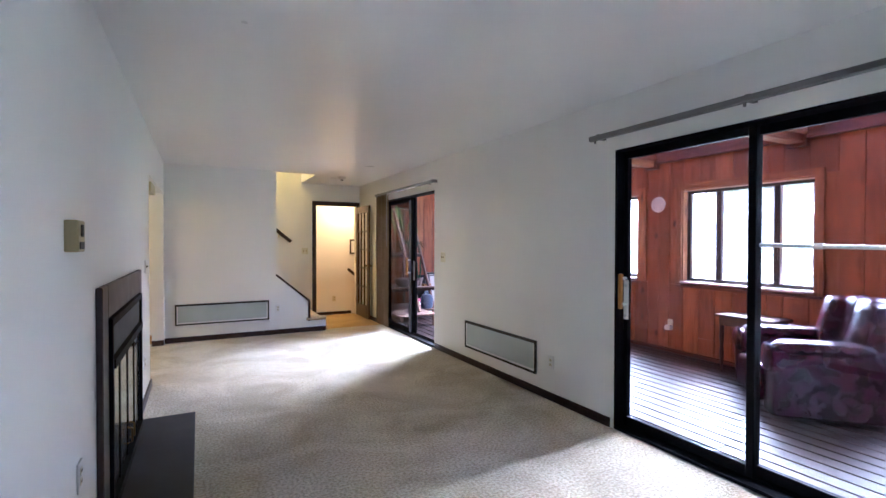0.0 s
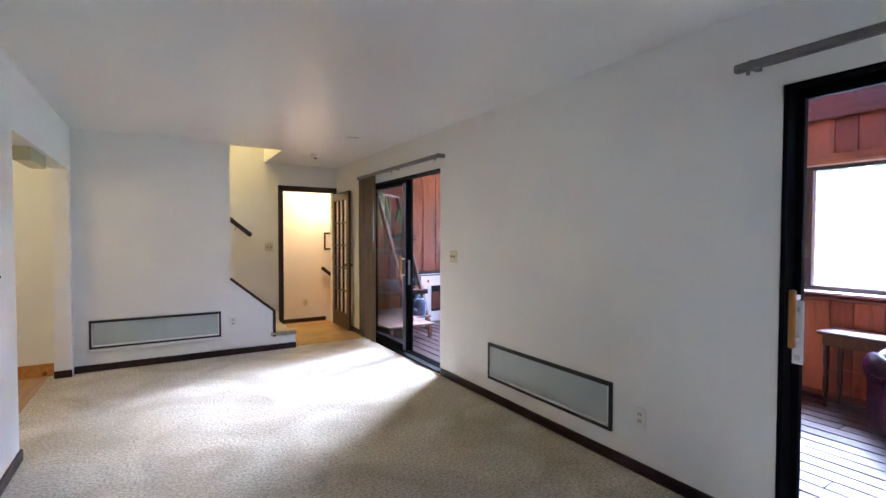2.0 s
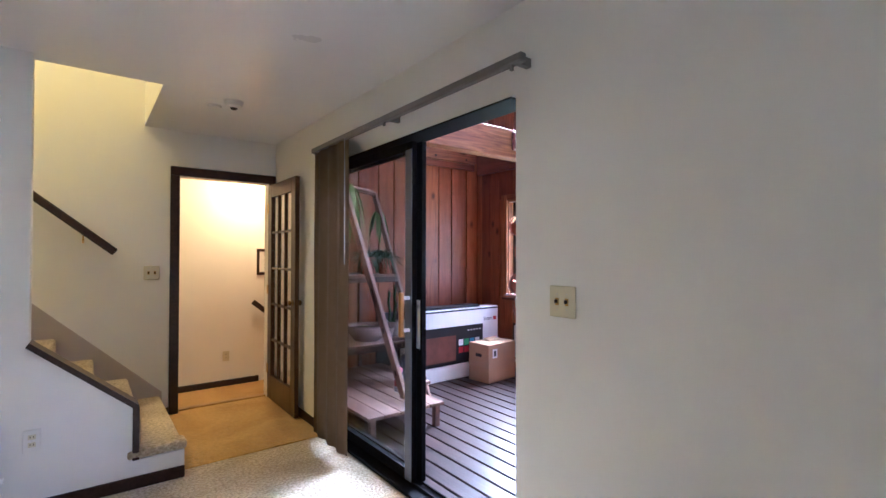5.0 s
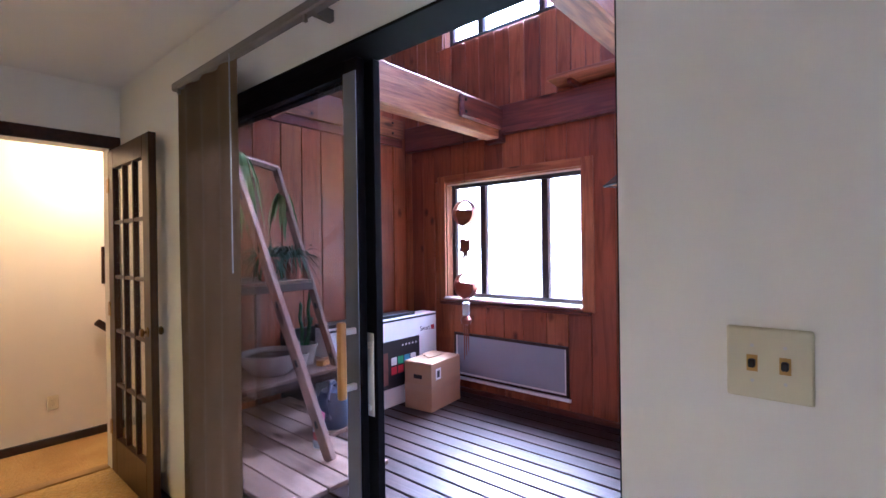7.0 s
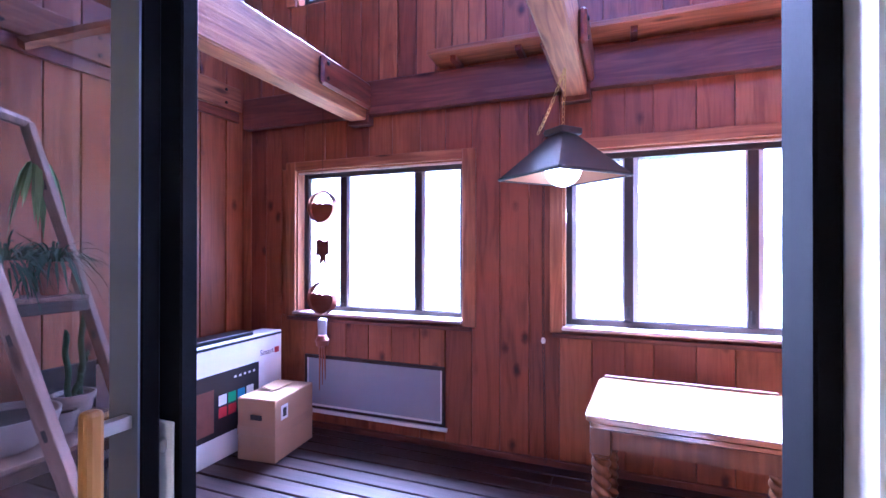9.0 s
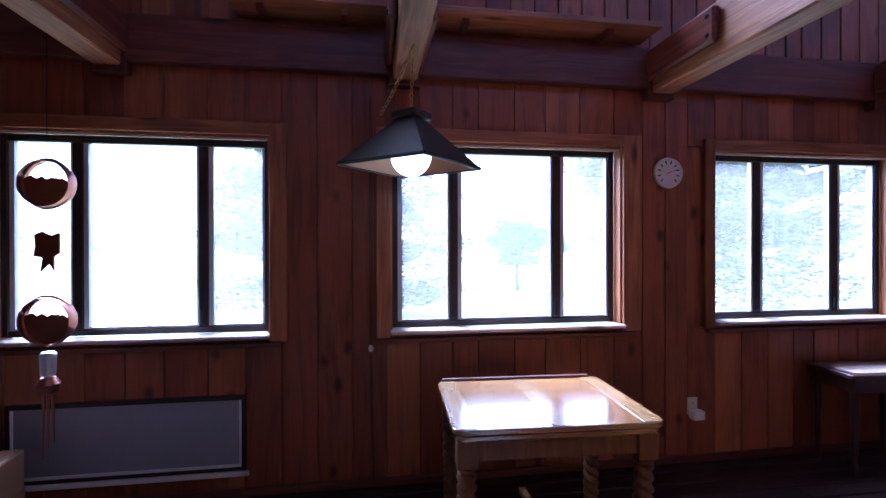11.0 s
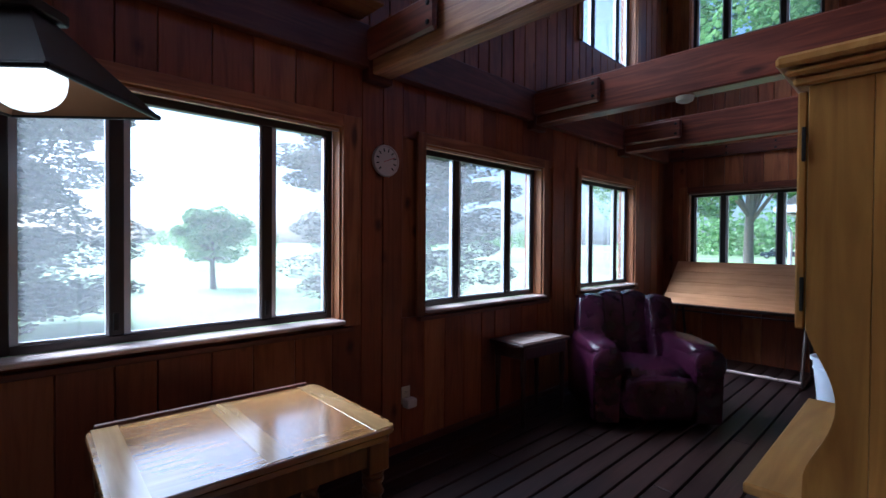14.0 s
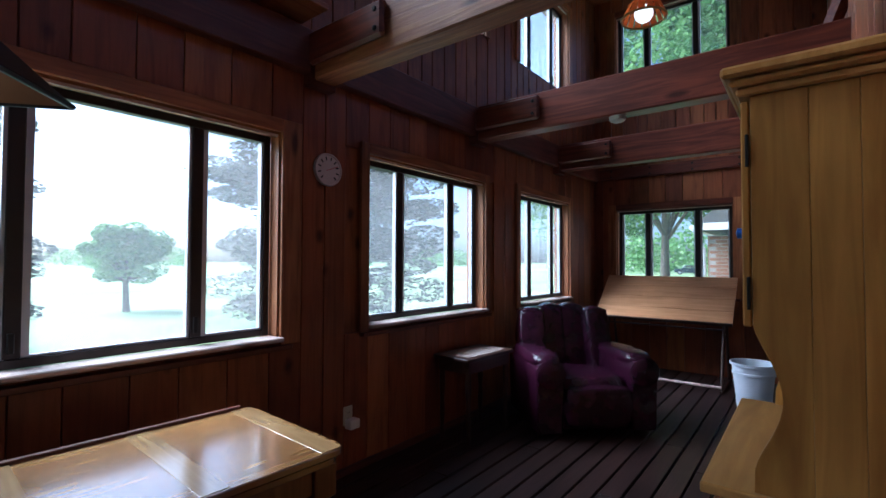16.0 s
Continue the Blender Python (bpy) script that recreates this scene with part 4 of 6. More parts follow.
def heater(name, at, turn, w, z0, z1, face, frame_mat, label, ledge=True):
    """Low glass-fronted wall panel in its own frame: faces -y."""
    p = thing(name, label, "heater panel", at, turn)
    f = 0.019
    part("frame", joined(block(-w / 2, -0.018, z0, w / 2, 0.0, z0 + f), block(-w / 2, -0.018, z1 - f - 0.006, w / 2, 0.0, z1),
         block(-w / 2, -0.018, z0 + f, -w / 2 + f, 0.0, z1 - f), block(w / 2 - f, -0.018, z0 + f, w / 2, 0.0, z1 - f)), frame_mat, p)
    part("inner_frame", joined(block(-w / 2 + f + 0.001, -0.012, z0 + f + 0.001, w / 2 - f - 0.001, -0.001, z0 + f + 0.016), block(-w / 2 + f + 0.001, -0.012, z0 + f + 0.017, -w / 2 + f + 0.014, -0.001, z1 - f - 0.008),
         block(w / 2 - f - 0.014, -0.012, z0 + f + 0.017, w / 2 - f - 0.001, -0.001, z1 - f - 0.008)), WHITECARD, p)
    part("glass", block(-w / 2 + f + 0.015, -0.007, z0 + f + 0.018, w / 2 - f - 0.015, -0.001, z1 - f - 0.008), face, p)
    if ledge:
        part("ledge", block(-w / 2 - 0.02, -0.022, z0 - 0.034, w / 2 + 0.02, 0.0, z0 - 0.006, 0.004), WHITECARD, p)
    return p


heater("wall_heater", ((0.325 + 1.545) / 2, FAR, 0), 0, 1.22, 0.232, 0.522, FROST, BLACK, "low frosted wall panel in a thin black frame")
heater("wall_heater", (DIV, 4.605, 0), -90, 1.275, 0.183, 0.487, FROST, BLACK, "low frosted wall panel in a thin black frame", False)
heater("wall_heater", (EAST - 0.024, 8.095, 0), -90, 1.235, 0.112, 0.548, HEATER, BRONZE, "blue-grey wall panel under the sunroom window")


# ---- fireplace ----
def fireplace():
    f = thing("fireplace", "brown metal fireplace front with black glass doors", "fireplace")
    x = LEFT + 0.001
    y0, y1, zt = 3.215, 4.85, 1.175
    part("surround_side", block(x, y0, 0.02, x + 0.028, y0 + 0.15, zt, 0.004), SURROUND, f)
    part("surround_side", block(x, y1 - 0.15, 0.02, x + 0.028, y1, zt, 0.004), SURROUND, f)
    part("surround_head", block(x, y0 + 0.151, zt - 0.165, x + 0.028, y1 - 0.151, zt, 0.004), SURROUND, f)
    a, b = y0 + 0.152, y1 - 0.152
    part("frame", joined(block(x, a, 0.02, x + 0.045, a + 0.035, zt - 0.167, 0.003), block(x, b - 0.035, 0.02, x + 0.045, b, zt - 0.167, 0.003), block(x, a + 0.036, zt - 0.205, x + 0.045, b - 0.036, zt - 0.167),
         block(x, a + 0.036, 0.755, x + 0.052, b - 0.036, 0.80), block(x, a + 0.036, 0.02, x + 0.048, b - 0.036, 0.075)), BLACKMETAL, f)
    part("hood", block(x, a + 0.037, 0.802, x + 0.03, b - 0.037, zt - 0.207, 0.003), SLATE, f, "dark grey louvre hood")
    for i in range(4):
        u0, u1 = a + 0.037 + (b - a - 0.074) * i / 4, a + 0.037 + (b - a - 0.074) * (i + 1) / 4
        part("glass_door", block(x, u0 + 0.013, 0.1, x + 0.026, u1 - 0.013, 0.735), FIREGLASS, f)
        part("door_frame", joined(block(x, u0 + 0.002, 0.078, x + 0.03, u0 + 0.0125, 0.753), block(x, u1 - 0.0125, 0.078, x + 0.03, u1 - 0.002, 0.753)), BLACKMETAL, f)
    for s in (-0.05, 0.05):
        part("door_handle", tube([(x + 0.03, (a + b) / 2 + s, 0.16), (x + 0.055, (a + b) / 2 + s, 0.17), (x + 0.055, (a + b) / 2 + s, 0.25), (x + 0.03, (a + b) / 2 + s, 0.26)], 0.006), DARKBRASS, f)
    h = thing("hearth", "flat black slate hearth slab on the carpet", "hearth")
    part("slab", block(LEFT + 0.001, 3.35, 0.0, 0.59, 4.83, 0.022, 0.004), SLATE, h)


fireplace()

bk = thing("track_box", "olive-cream metal box under the header of the side opening", "track box")
part("box", block(LEFT - 0.134, 6.50, 1.935, LEFT - 0.03, 7.02, 2.0385, 0.006, 2), OLIVECREAM, bk)
for z in (1.96, 2.005):
    part("screw_plate", block(LEFT - 0.13, 7.0205, z - 0.012, LEFT - 0.06, 7.026, z + 0.012, 0.002), BRASS, bk)

sd = thing("smoke_detector", "white round smoke detector on the ceiling", "smoke detector", (2.71, 8.17, CEILZ), 0)
part("body", lathe([(0.0, -0.045), (0.03, -0.045), (0.055, -0.035), (0.062, -0.01), (0.066, 0.0), (0, 0)], 28), WHITEPLASTIC, sd, "", True)
part("grille", lathe([(0.0, -0.058), (0.016, -0.056), (0.026, -0.0455), (0, -0.0455)], 16), BLACK, sd)
cb = thing("ceiling_box_cover", "small white round ceiling cover", "ceiling cover", (2.62, 8.35, CEILZ), 0)
part("cover", lathe([(0.0, -0.014), (0.045, -0.014), (0.05, 0.0), (0, 0)], 24), WHITEPLASTIC, cb, "", True)
pic = thing("framed_picture", "small dark-framed picture on the hall wall", "picture", (3.72, 10.74, 1.29), 0)
part("frame", joined(block(-0.13, -0.022, -0.165, -0.10, 0, 0.165, 0.003), block(0.10, -0.022, -0.165, 0.13, 0, 0.165, 0.003), block(-0.099, -0.022, 0.13, 0.099, 0, 0.165, 0.003), block(-0.099, -0.022, -0.165, 0.099, 0, -0.13, 0.003)), DARKTRIM, pic)
part("print", block(-0.099, -0.008, -0.129, 0.099, -0.002, 0.129), WHITECARD, pic)

# ---- sunroom beams ----
def beam(y, x0=SUN + 0.001, w=0.145, z0=2.40, z1=2.70, mat=BEAM):
    b = thing("tie_beam", "rough-sawn timber tie beam across the sunroom", "beam", group="tie beams of the sunroom")
    part("timber", block(x0, y - w / 2, z0, EAST - 0.10, y + w / 2, z1, 0.010, 1), mat, b)
    cl = part("end_block", block(EAST - 0.71, y - w / 2 - 0.045, z0 + 0.075, EAST - 0.10, y - w / 2 - 0.001, z1 - 0.03, 0.016), CEDAR_X, b, "dark bolted side cleat")
    for z in (z0 + 0.12, z1 - 0.08):
        for s in (1,):
            k = lathe([(0.0, 0.0), (0.014, 0.0), (0.014, 0.006), (0.008, 0.010), (0.0, 0.010)], 10)
            part("bolt", k, IRON, cl).matrix_local = pose(EAST - 0.66, y - w / 2 - 0.0455, z, 90)
    part("end_block", block(EAST - 0.71, y + w / 2 + 0.001, z0 + 0.075, EAST - 0.10, y + w / 2 + 0.045, z1 - 0.03, 0.016), CEDAR_X, b, "dark bolted side cleat")
    for z in (z0 + 0.12, z1 - 0.08):
        k = lathe([(0.0, 0.0), (0.014, 0.0), (0.014, 0.006), (0.008, 0.010), (0.0, 0.010)], 10)
        part("bolt", k, IRON, b).matrix_local = pose(EAST - 0.66, y + w / 2 + 0.0455, z, -90)
    part("post_cap", block(EAST - 0.10, y - w / 2 - 0.02, z0 - 0.03, EAST - 0.0241, y + w / 2 + 0.02, z0 + 0.10, 0.005), CEDAR_L, b)
    return b


for y, timber in ((8.17, BEAM), (6.55, BEAM), (4.88, BEAM), (3.15, CEDAR_X), (1.42, CEDAR_X)):
    beam(y, mat=timber)
setting("trim_ledger_east", block(EAST - 0.095, SOUTH + 0.06, 2.44, EAST - 0.0243, NORTH - 0.06, 2.70, 0.006), CEDAR_L, "red-brown ledger board along the outer wall", "ledger")
setting("trim_ledger_south", block(SUN + 0.002, SOUTH + 0.003, 2.465, EAST - 0.10, SOUTH + 0.05, 2.605, 0.006), CEDAR_X, "red-brown ledger board with bolts", "ledger")
setting("trim_ledger_north", block(SUN + 0.002, NORTH - 0.05, 2.585, EAST - 0.10, NORTH - 0.003, 2.785, 0.006), BEAM, "weathered ledger board with bolts", "ledger")
setting("trim_strip_north", block(SUN + 0.002, NORTH - 0.03, 2.50, EAST - 0.10, NORTH - 0.003, 2.583, 0.004), CEDAR_X, "plain strip below the ledger board", "trim")
for k in range(5):
    for z in (2.46, 2.57):
        b = lathe([(0.0, 0.0), (0.013, 0.0), (0.013, 0.006), (0.0, 0.010)], 10)
        bmesh.ops.transform(b, matrix=pose(SUN + 0.35 + 0.5 * k, NORTH - 0.0505, z + 0.17, 90), verts=b.verts)
        part("bolt", b, IRON, bpy.data.objects["trim_ledger_north"])
        b = lathe([(0.0, 0.0), (0.013, 0.0), (0.013, 0.006), (0.0, 0.010)], 10)
        bmesh.ops.transform(b, matrix=pose(SUN + 0.35 + 0.5 * k, SOUTH + 0.0505, z + 0.035 - 0.3 * (z - 2.46), -90), verts=b.verts)
        part("bolt", b, IRON, bpy.data.objects["trim_ledger_south"])
sh = thing("wall_shelf", "long plank shelf on top of the ledger", "shelf")
part("plank", block(EAST - 0.28, 4.99, 2.742, EAST - 0.0245, 6.465, 2.777, 0.004), CASING_H, sh)
part("plank", block(EAST - 0.28, 6.635, 2.742, EAST - 0.0245, 7.52, 2.777, 0.004), CASING_H, sh)
for y in (5.3, 6.2, 6.9, 7.35):
    part("cleat", block(EAST - 0.22, y - 0.02, 2.702, EAST - 0.0246, y + 0.02, 2.7415, 0.003), CEDAR_X, sh)
br = thing("diagonal_brace", "weathered timber brace on the end wall", "brace")
part("timber", tube([(4.42, NORTH - 0.085, 2.52), (5.35, NORTH - 0.085, 3.14)], 0.035, 4), BEAM, br)
br = thing("diagonal_brace", "red-brown timber brace above the beams", "brace")
part("timber", tube([(3.715, 3.03, 2.42), (3.525, 3.03, 2.95)], 0.045, 4), CEDAR_X, br)


# ---- sunroom things ----
def rounded(w, d, r, n=5):
    pts = []
    for cx, cy, a0 in ((w / 2 - r, d / 2 - r, 0), (-w / 2 + r, d / 2 - r, 90), (-w / 2 + r, -d / 2 + r, 180), (w / 2 - r, -d / 2 + r, 270)):
        for i in range(n + 1):
            a = radians(a0 + 90 * i / n)
            pts.append((cx + r * math.cos(a), cy + r * math.sin(a)))
    return pts


def twist_leg(h):
    """Square block, ring collar, two-strand rope-twisted shaft, bun foot."""
    bm = bmesh.new()
    rings, n = [], 20
    for i in range(73):
        z = h * 0.03 + (h * 0.745) * i / 72
        t = z * 2 * math.pi / 0.1
        env = 0.84 + 0.16 * math.sin(min(1, z / (h * 0.1)) * math.pi / 2)
        ring = []
        for k in range(n):
            a = 2 * math.pi * k / n
            r = (0.03 + 0.014 * abs(math.cos(a + t))) * env
            ring.append(bm.verts.new((r * math.cos(a), r * math.sin(a), z)))
        rings.append(ring)
    for a, b in zip(rings, rings[1:]):
        for k in range(n):
            bm.faces.new((a[k], a[(k + 1) % n], b[(k + 1) % n], b[k]))
    bmesh.ops.recalc_face_normals(bm, faces=bm.faces)
    collar = lathe([(0.0, h * 0.772), (0.037, h * 0.774), (0.041, h * 0.782), (0.037, h * 0.79), (0.044, h * 0.796), (0.046, h * 0.806), (0.04, h * 0.815), (0.0, h * 0.816)], 20)
    foot = lathe([(0.0, 0.0), (0.03, 0.0), (0.042, 0.02), (0.038, 0.045), (0.0, 0.05)], 20)
    top = block(-0.046, -0.046, h * 0.815, 0.046, 0.046, h, 0.004)
    return joined(bm, collar, foot, top)


def dining_table():
    t = thing("dining_table", "golden oak draw-leaf table with pale banding and twisted legs", "table", (5.42, 5.945, DECKZ), -2.5)
    w, d, h = 0.71, 0.925, 0.70
    top = outline(rounded(w, d, 0.055), 'Z', h - 0.026, h, 0.004)
    part("tabletop", top, OAK_Y, t)
    part("leaf_under", outline(rounded(w - 0.03, d - 0.03, 0.05), 'Z', h - 0.056, h - 0.030, 0.004), OAK_Y, t)
    for y in (-d / 2 + 0.06, 0.0, d / 2 - 0.06):
        part("banding", block(-w / 2 + 0.012, y - 0.042, h + 0.0002, w / 2 - 0.012, y + 0.042, h + 0.0022), OAK_PALE, t, "pale oak cross band")
    part("apron", block(-w / 2 + 0.09, -d / 2 + 0.055, h - 0.15, w / 2 - 0.09, -d / 2 + 0.08, h - 0.058), OAK, t)
    part("apron", block(-w / 2 + 0.09, d / 2 - 0.08, h - 0.15, w / 2 - 0.09, d / 2 - 0.055, h - 0.058), OAK, t)
    part("apron", block(-w / 2 + 0.05, -d / 2 + 0.10, h - 0.15, -w / 2 + 0.075, d / 2 - 0.10, h - 0.058), OAK, t)
    part("apron", block(w / 2 - 0.075, -d / 2 + 0.10, h - 0.15, w / 2 - 0.05, d / 2 - 0.10, h - 0.058), OAK, t)
    for sx in (-1, 1):
        for sy in (-1, 1):
            part("leg", twist_leg(h - 0.058), OAK, t, smooth=True).matrix_local = pose(sx * (w / 2 - 0.08), sy * (d / 2 - 0.068), 0)
    part("stretcher", block(-w / 2 + 0.08, -0.02, 0.10, w / 2 - 0.08, 0.02, 0.13, 0.004), OAK, t)
    part("back_leaf", block(w / 2 - 0.012, -d / 2 + 0.05, h - 0.05, w / 2 + 0.014, d / 2 - 0.03, h + 0.014, 0.006, 2), CEDAR_L, t, "red-brown raised leaf along the back edge")


dining_table()


def chain(a, b, sag=0.0, step=0.026):
    """Open wire links, each turned a quarter against the last."""
    bm = bmesh.new()
    a, b = Vector(a), Vector(b)
    n = max(2, int((b - a).length / step))
    for i in range(n):
        p = a.lerp(b, (i + 0.5) / n) + Vector((0, 0, -sag * math.sin(math.pi * (i + 0.5) / n)))
        q = a.lerp(b, (i + 0.6) / n) + Vector((0, 0, -sag * math.sin(math.pi * (i + 0.6) / n)))
        d = (q - p).normalized()
        s = d.orthogonal().normalized()
        if i % 2:
            s = s.cross(d)
        ring = [p + d * (0.016 * math.cos(k * math.pi / 4)) + s * (0.009 * math.sin(k * math.pi / 4)) for k in range(8)]
        r = tube(ring, 0.0025, 4, True)
        me = bpy.data.meshes.new("tmp")
        r.to_mesh(me)
        r.free()
        bm.from_mesh(me)
        bpy.data.meshes.remove(me)
    return bm


def pendant():
    x, y, zb, za = 5.465, 6.56, 1.80, 2.03
    l = thing("pendant_lamp", "dark pyramid pendant lamp with a lit globe bulb", "pendant lamp", (x, y, 0), 4)
    r, t = 0.345, 0.055
    bm = bmesh.new()
    lo = [bm.verts.new((r * math.cos(a), r * math.sin(a), zb)) for a in (0, math.pi / 2, math.pi, 1.5 * math.pi)]
    hi = [bm.verts.new((t * math.cos(a), t * math.sin(a), za)) for a in (0, math.pi / 2, math.pi, 1.5 * math.pi)]
    for i in range(4):
        bm.faces.new((lo[i], lo[(i + 1) % 4], hi[(i + 1) % 4], hi[i]))
    bm.faces.new(hi)
    bmesh.ops.recalc_face_normals(bm, faces=bm.faces)
    lining = bm.copy()
    bmesh.ops.solidify(bm, geom=bm.faces[:], thickness=0.005)
    sh = part("shade", bm, SHADEOUT, l)
    bmesh.ops.scale(lining, vec=(0.965, 0.965, 1), verts=lining.verts)
    bmesh.ops.translate(lining, vec=(0, 0, -0.007), verts=lining.verts)
    part("lining", lining, SHADEIN, sh, "warm copper inside of the shade")
    rim = [(r * math.cos(a), r * math.sin(a), zb - 0.006) for a in (0, math.pi / 2, math.pi, 1.5 * math.pi)]
    bm = bmesh.new()
    for i in range(4):
        tb = tube([rim[i], rim[(i + 1) % 4]], 0.009, 6)
        me = bpy.data.meshes.new("tmp")
        tb.to_mesh(me)
        tb.free()
        bm.from_mesh(me)
        bpy.data.meshes.remove(me)
    part("rim", bm, IRON, sh)
    g = bmesh.new()
    bmesh.ops.create_uvsphere(g, u_segments=24, v_segments=16, radius=0.098)
    bmesh.ops.translate(g, vec=(0, 0, 1.842), verts=g.verts)
    part("bulb", g, BULB, l, "lit white globe bulb", "all")
    part("collar", outline(rounded(0.15, 0.15, 0.012, 2), 'Z', za - 0.012, za + 0.022, 0.004), SHADEOUT, l, "square cap of the shade").matrix_local = pose(0, 0, 0, 0, 0, 45)
    part("socket", lathe([(0, 1.94), (0.03, 1.94), (0.035, 2.0), (0.02, 2.03), (0.02, 2.06), (0, 2.06)], 16), IRON, l)
    part("chain", chain((0, 0, 2.06), (-0.02, -0.01, 2.37)), BRASS, l)
    part("swag_chain", chain((-0.02, -0.01, 2.37), (0.06, 0.14, 2.05), 0.02), BRASS, l)


pendant()
pc = thing("pull_chain", "thin bead pull chain with a white bob against the cedar wall", "pull chain")
part("chain", chain((6.02, 6.755, 2.30), (6.02, 6.755, 0.82), 0, 0.03), IRON, pc)
part("bob", lathe([(0, 0.0), (0.012, 0.006), (0.016, 0.022), (0.010, 0.04), (0, 0.044)], 14, (6.02, 6.755, 0.785)), WHITEPLASTIC, pc, "", True)
part("cord", chain((6.02, 6.755, 0.785), (6.02, 6.74, 0.0), 0, 0.03), IRON, pc)


def clock():
    c = thing("wall_thermometer", "round pale dial thermometer on the cedar wall", "thermometer", (EAST - 0.024, 4.795, 1.897), -90)
    b = lathe([(0.0, 0.0), (0.100, 0.0), (0.104, 0.012), (0.100, 0.026), (0.092, 0.026), (0.090, 0.018), (0, 0.018)], 36)
    bmesh.ops.transform(b, matrix=pose(0, 0, 0, 90), verts=b.verts)
    part("case", b, DIAL, c, "", True)
    for i in range(10):
        a = radians(-135 + 30 * i)
        part("mark", block(-0.004, -0.0215, -0.011, 0.004, -0.0195, 0.011, 0, 1), BLACK, c).matrix_local = pose(0.07 * math.sin(a), 0, 0.07 * math.cos(a), 0, math.degrees(a), 0)
    part("needle", block(-0.002, -0.0235, -0.02, 0.002, -0.0222, 0.075), PRINTRED, c).matrix_local = pose(0, 0, 0, 0, 68, 0)


clock()
op = plate("outlet_plate", (EAST - 0.024, 4.61, 0.33), -90, 0.075, 0.118, 1, IVORY, "ivory outlet with a plugged-in white adapter", True)
part("adapter", block(-0.035, -0.075, -0.075, 0.045, -0.012, -0.015, 0.008, 2), WHITEPLASTIC, op, "white plug-in adapter")


def cushion(w, d, h, bulge=0.3, cuts=7):
    """A soft padded block with puffed faces."""
    bm = bmesh.new()
    box(bm, -w / 2, -d / 2, 0, w / 2, d / 2, h)
    bmesh.ops.recalc_face_normals(bm, faces=bm.faces)
    bmesh.ops.subdivide_edges(bm, edges=bm.edges[:], cuts=cuts, use_grid_fill=True)
    for v in bm.verts:
        u, q, s = 2 * v.co.x / w, 2 * v.co.y / d, 2 * v.co.z / h - 1
        r = max(abs(u), abs(q), abs(s))
        L = math.sqrt(u * u + q * q + s * s)
        k = 1 - bulge * (1 - r / L) if L > 0 else 1
        v.co = Vector((v.co.x * k, v.co.y * k, h / 2 + (v.co.z - h / 2) * k))
        nz = noise.noise(v.co * 9)
        v.co += Vector((0, 0, 0.006 * nz))
    return bm


def recliner():
    c = thing("recliner_armchair", "burgundy leather recliner armchair with a channelled back", "armchair", (5.33, 2.70, DECKZ), 45)
    part("base", block(-0.36, -0.36, 0.03, 0.36, 0.36, 0.30, 0.03, 2), LEATHER, c)
    part("seat_cushion", cushion(0.56, 0.62, 0.20, 0.55), LEATHER, c, smooth="all").matrix_local = pose(0, 0.10, 0.27)
    part("footrest", cushion(0.58, 0.12, 0.34, 0.5), LEATHER, c, smooth="all").matrix_local = pose(0, 0.42, 0.07)
    for s in (-1, 1):
        prof = []
        for i in range(13):
            a = math.pi * i / 12
            prof.append((0.115 * math.cos(a), 0.50 + 0.10 * math.sin(a)))
        arm = outline([(0.10, 0.04), *prof, (-0.10, 0.04)], 'Y', -0.36, 0.43, 0.02)
        part("arm", arm, LEATHER, c, smooth=True).matrix_local = pose(s * 0.385, 0, 0)
        part("arm_pad", cushion(0.24, 0.72, 0.12, 0.6), LEATHER, c, smooth="all").matrix_local = pose(s * 0.385, 0.06, 0.525)
        part("arm_front", lathe([(0, 0), (0.095, 0.0), (0.118, 0.014), (0.10, 0.03), (0, 0.034)], 24), LEATHER, c, smooth=True).matrix_local = pose(s * 0.385, 0.428, 0.50, -90)
    for i in range(4):
        x, e = -0.315 + 0.21 * i, abs(i - 1.5) - 0.5
        part("back_channel", cushion(0.26, 0.22 + 0.03 * e, 0.64, 0.42), LEATHER, c, smooth="all").matrix_local = pose(x, -0.30 + 0.07 * e, 0.36 - 0.03 * e, 13, 0, 7 * (1.5 - i))
    part("back_pad", cushion(0.84, 0.24, 0.62, 0.45), LEATHER, c, smooth="all").matrix_local = pose(0, -0.365, 0.34, 13)
    part("back_shell", block(-0.36, -0.46, 0.06, 0.36, -0.36, 0.80, 0.04, 3), LEATHER, c, smooth=True)


recliner()


def side_table():
    t = thing("side_table", "small dark wooden side table with turned legs", "side table", (5.87, 3.47, DECKZ), -3)
    part("tabletop", outline(rounded(0.36, 0.62, 0.02), 'Z', 0.615, 0.64, 0.004), DARKTABLE, t)
    # pale slab stands in for the bright reflection on the dark top
    part("inset", block(-0.13, -0.25, 0.6402, 0.13, 0.25, 0.643), SILL, t, "pale patch for the reflection on the tabletop")
    part("apron", block(-0.15, -0.27, 0.52, 0.15, 0.27, 0.614), DARKTABLE, t)
    leg = [(0.0, 0.0), (0.014, 0.0), (0.02, 0.03), (0.014, 0.07), (0.022, 0.2), (0.016, 0.3), (0.024, 0.38), (0.022, 0.52), (0.0, 0.52)]
    for sx in (-1, 1):
        for sy in (-1, 1):
            part("leg", lathe(leg, 14), DARKTABLE, t, smooth=True).matrix_local = pose(sx * 0.13, sy * 0.25, 0)


side_table()


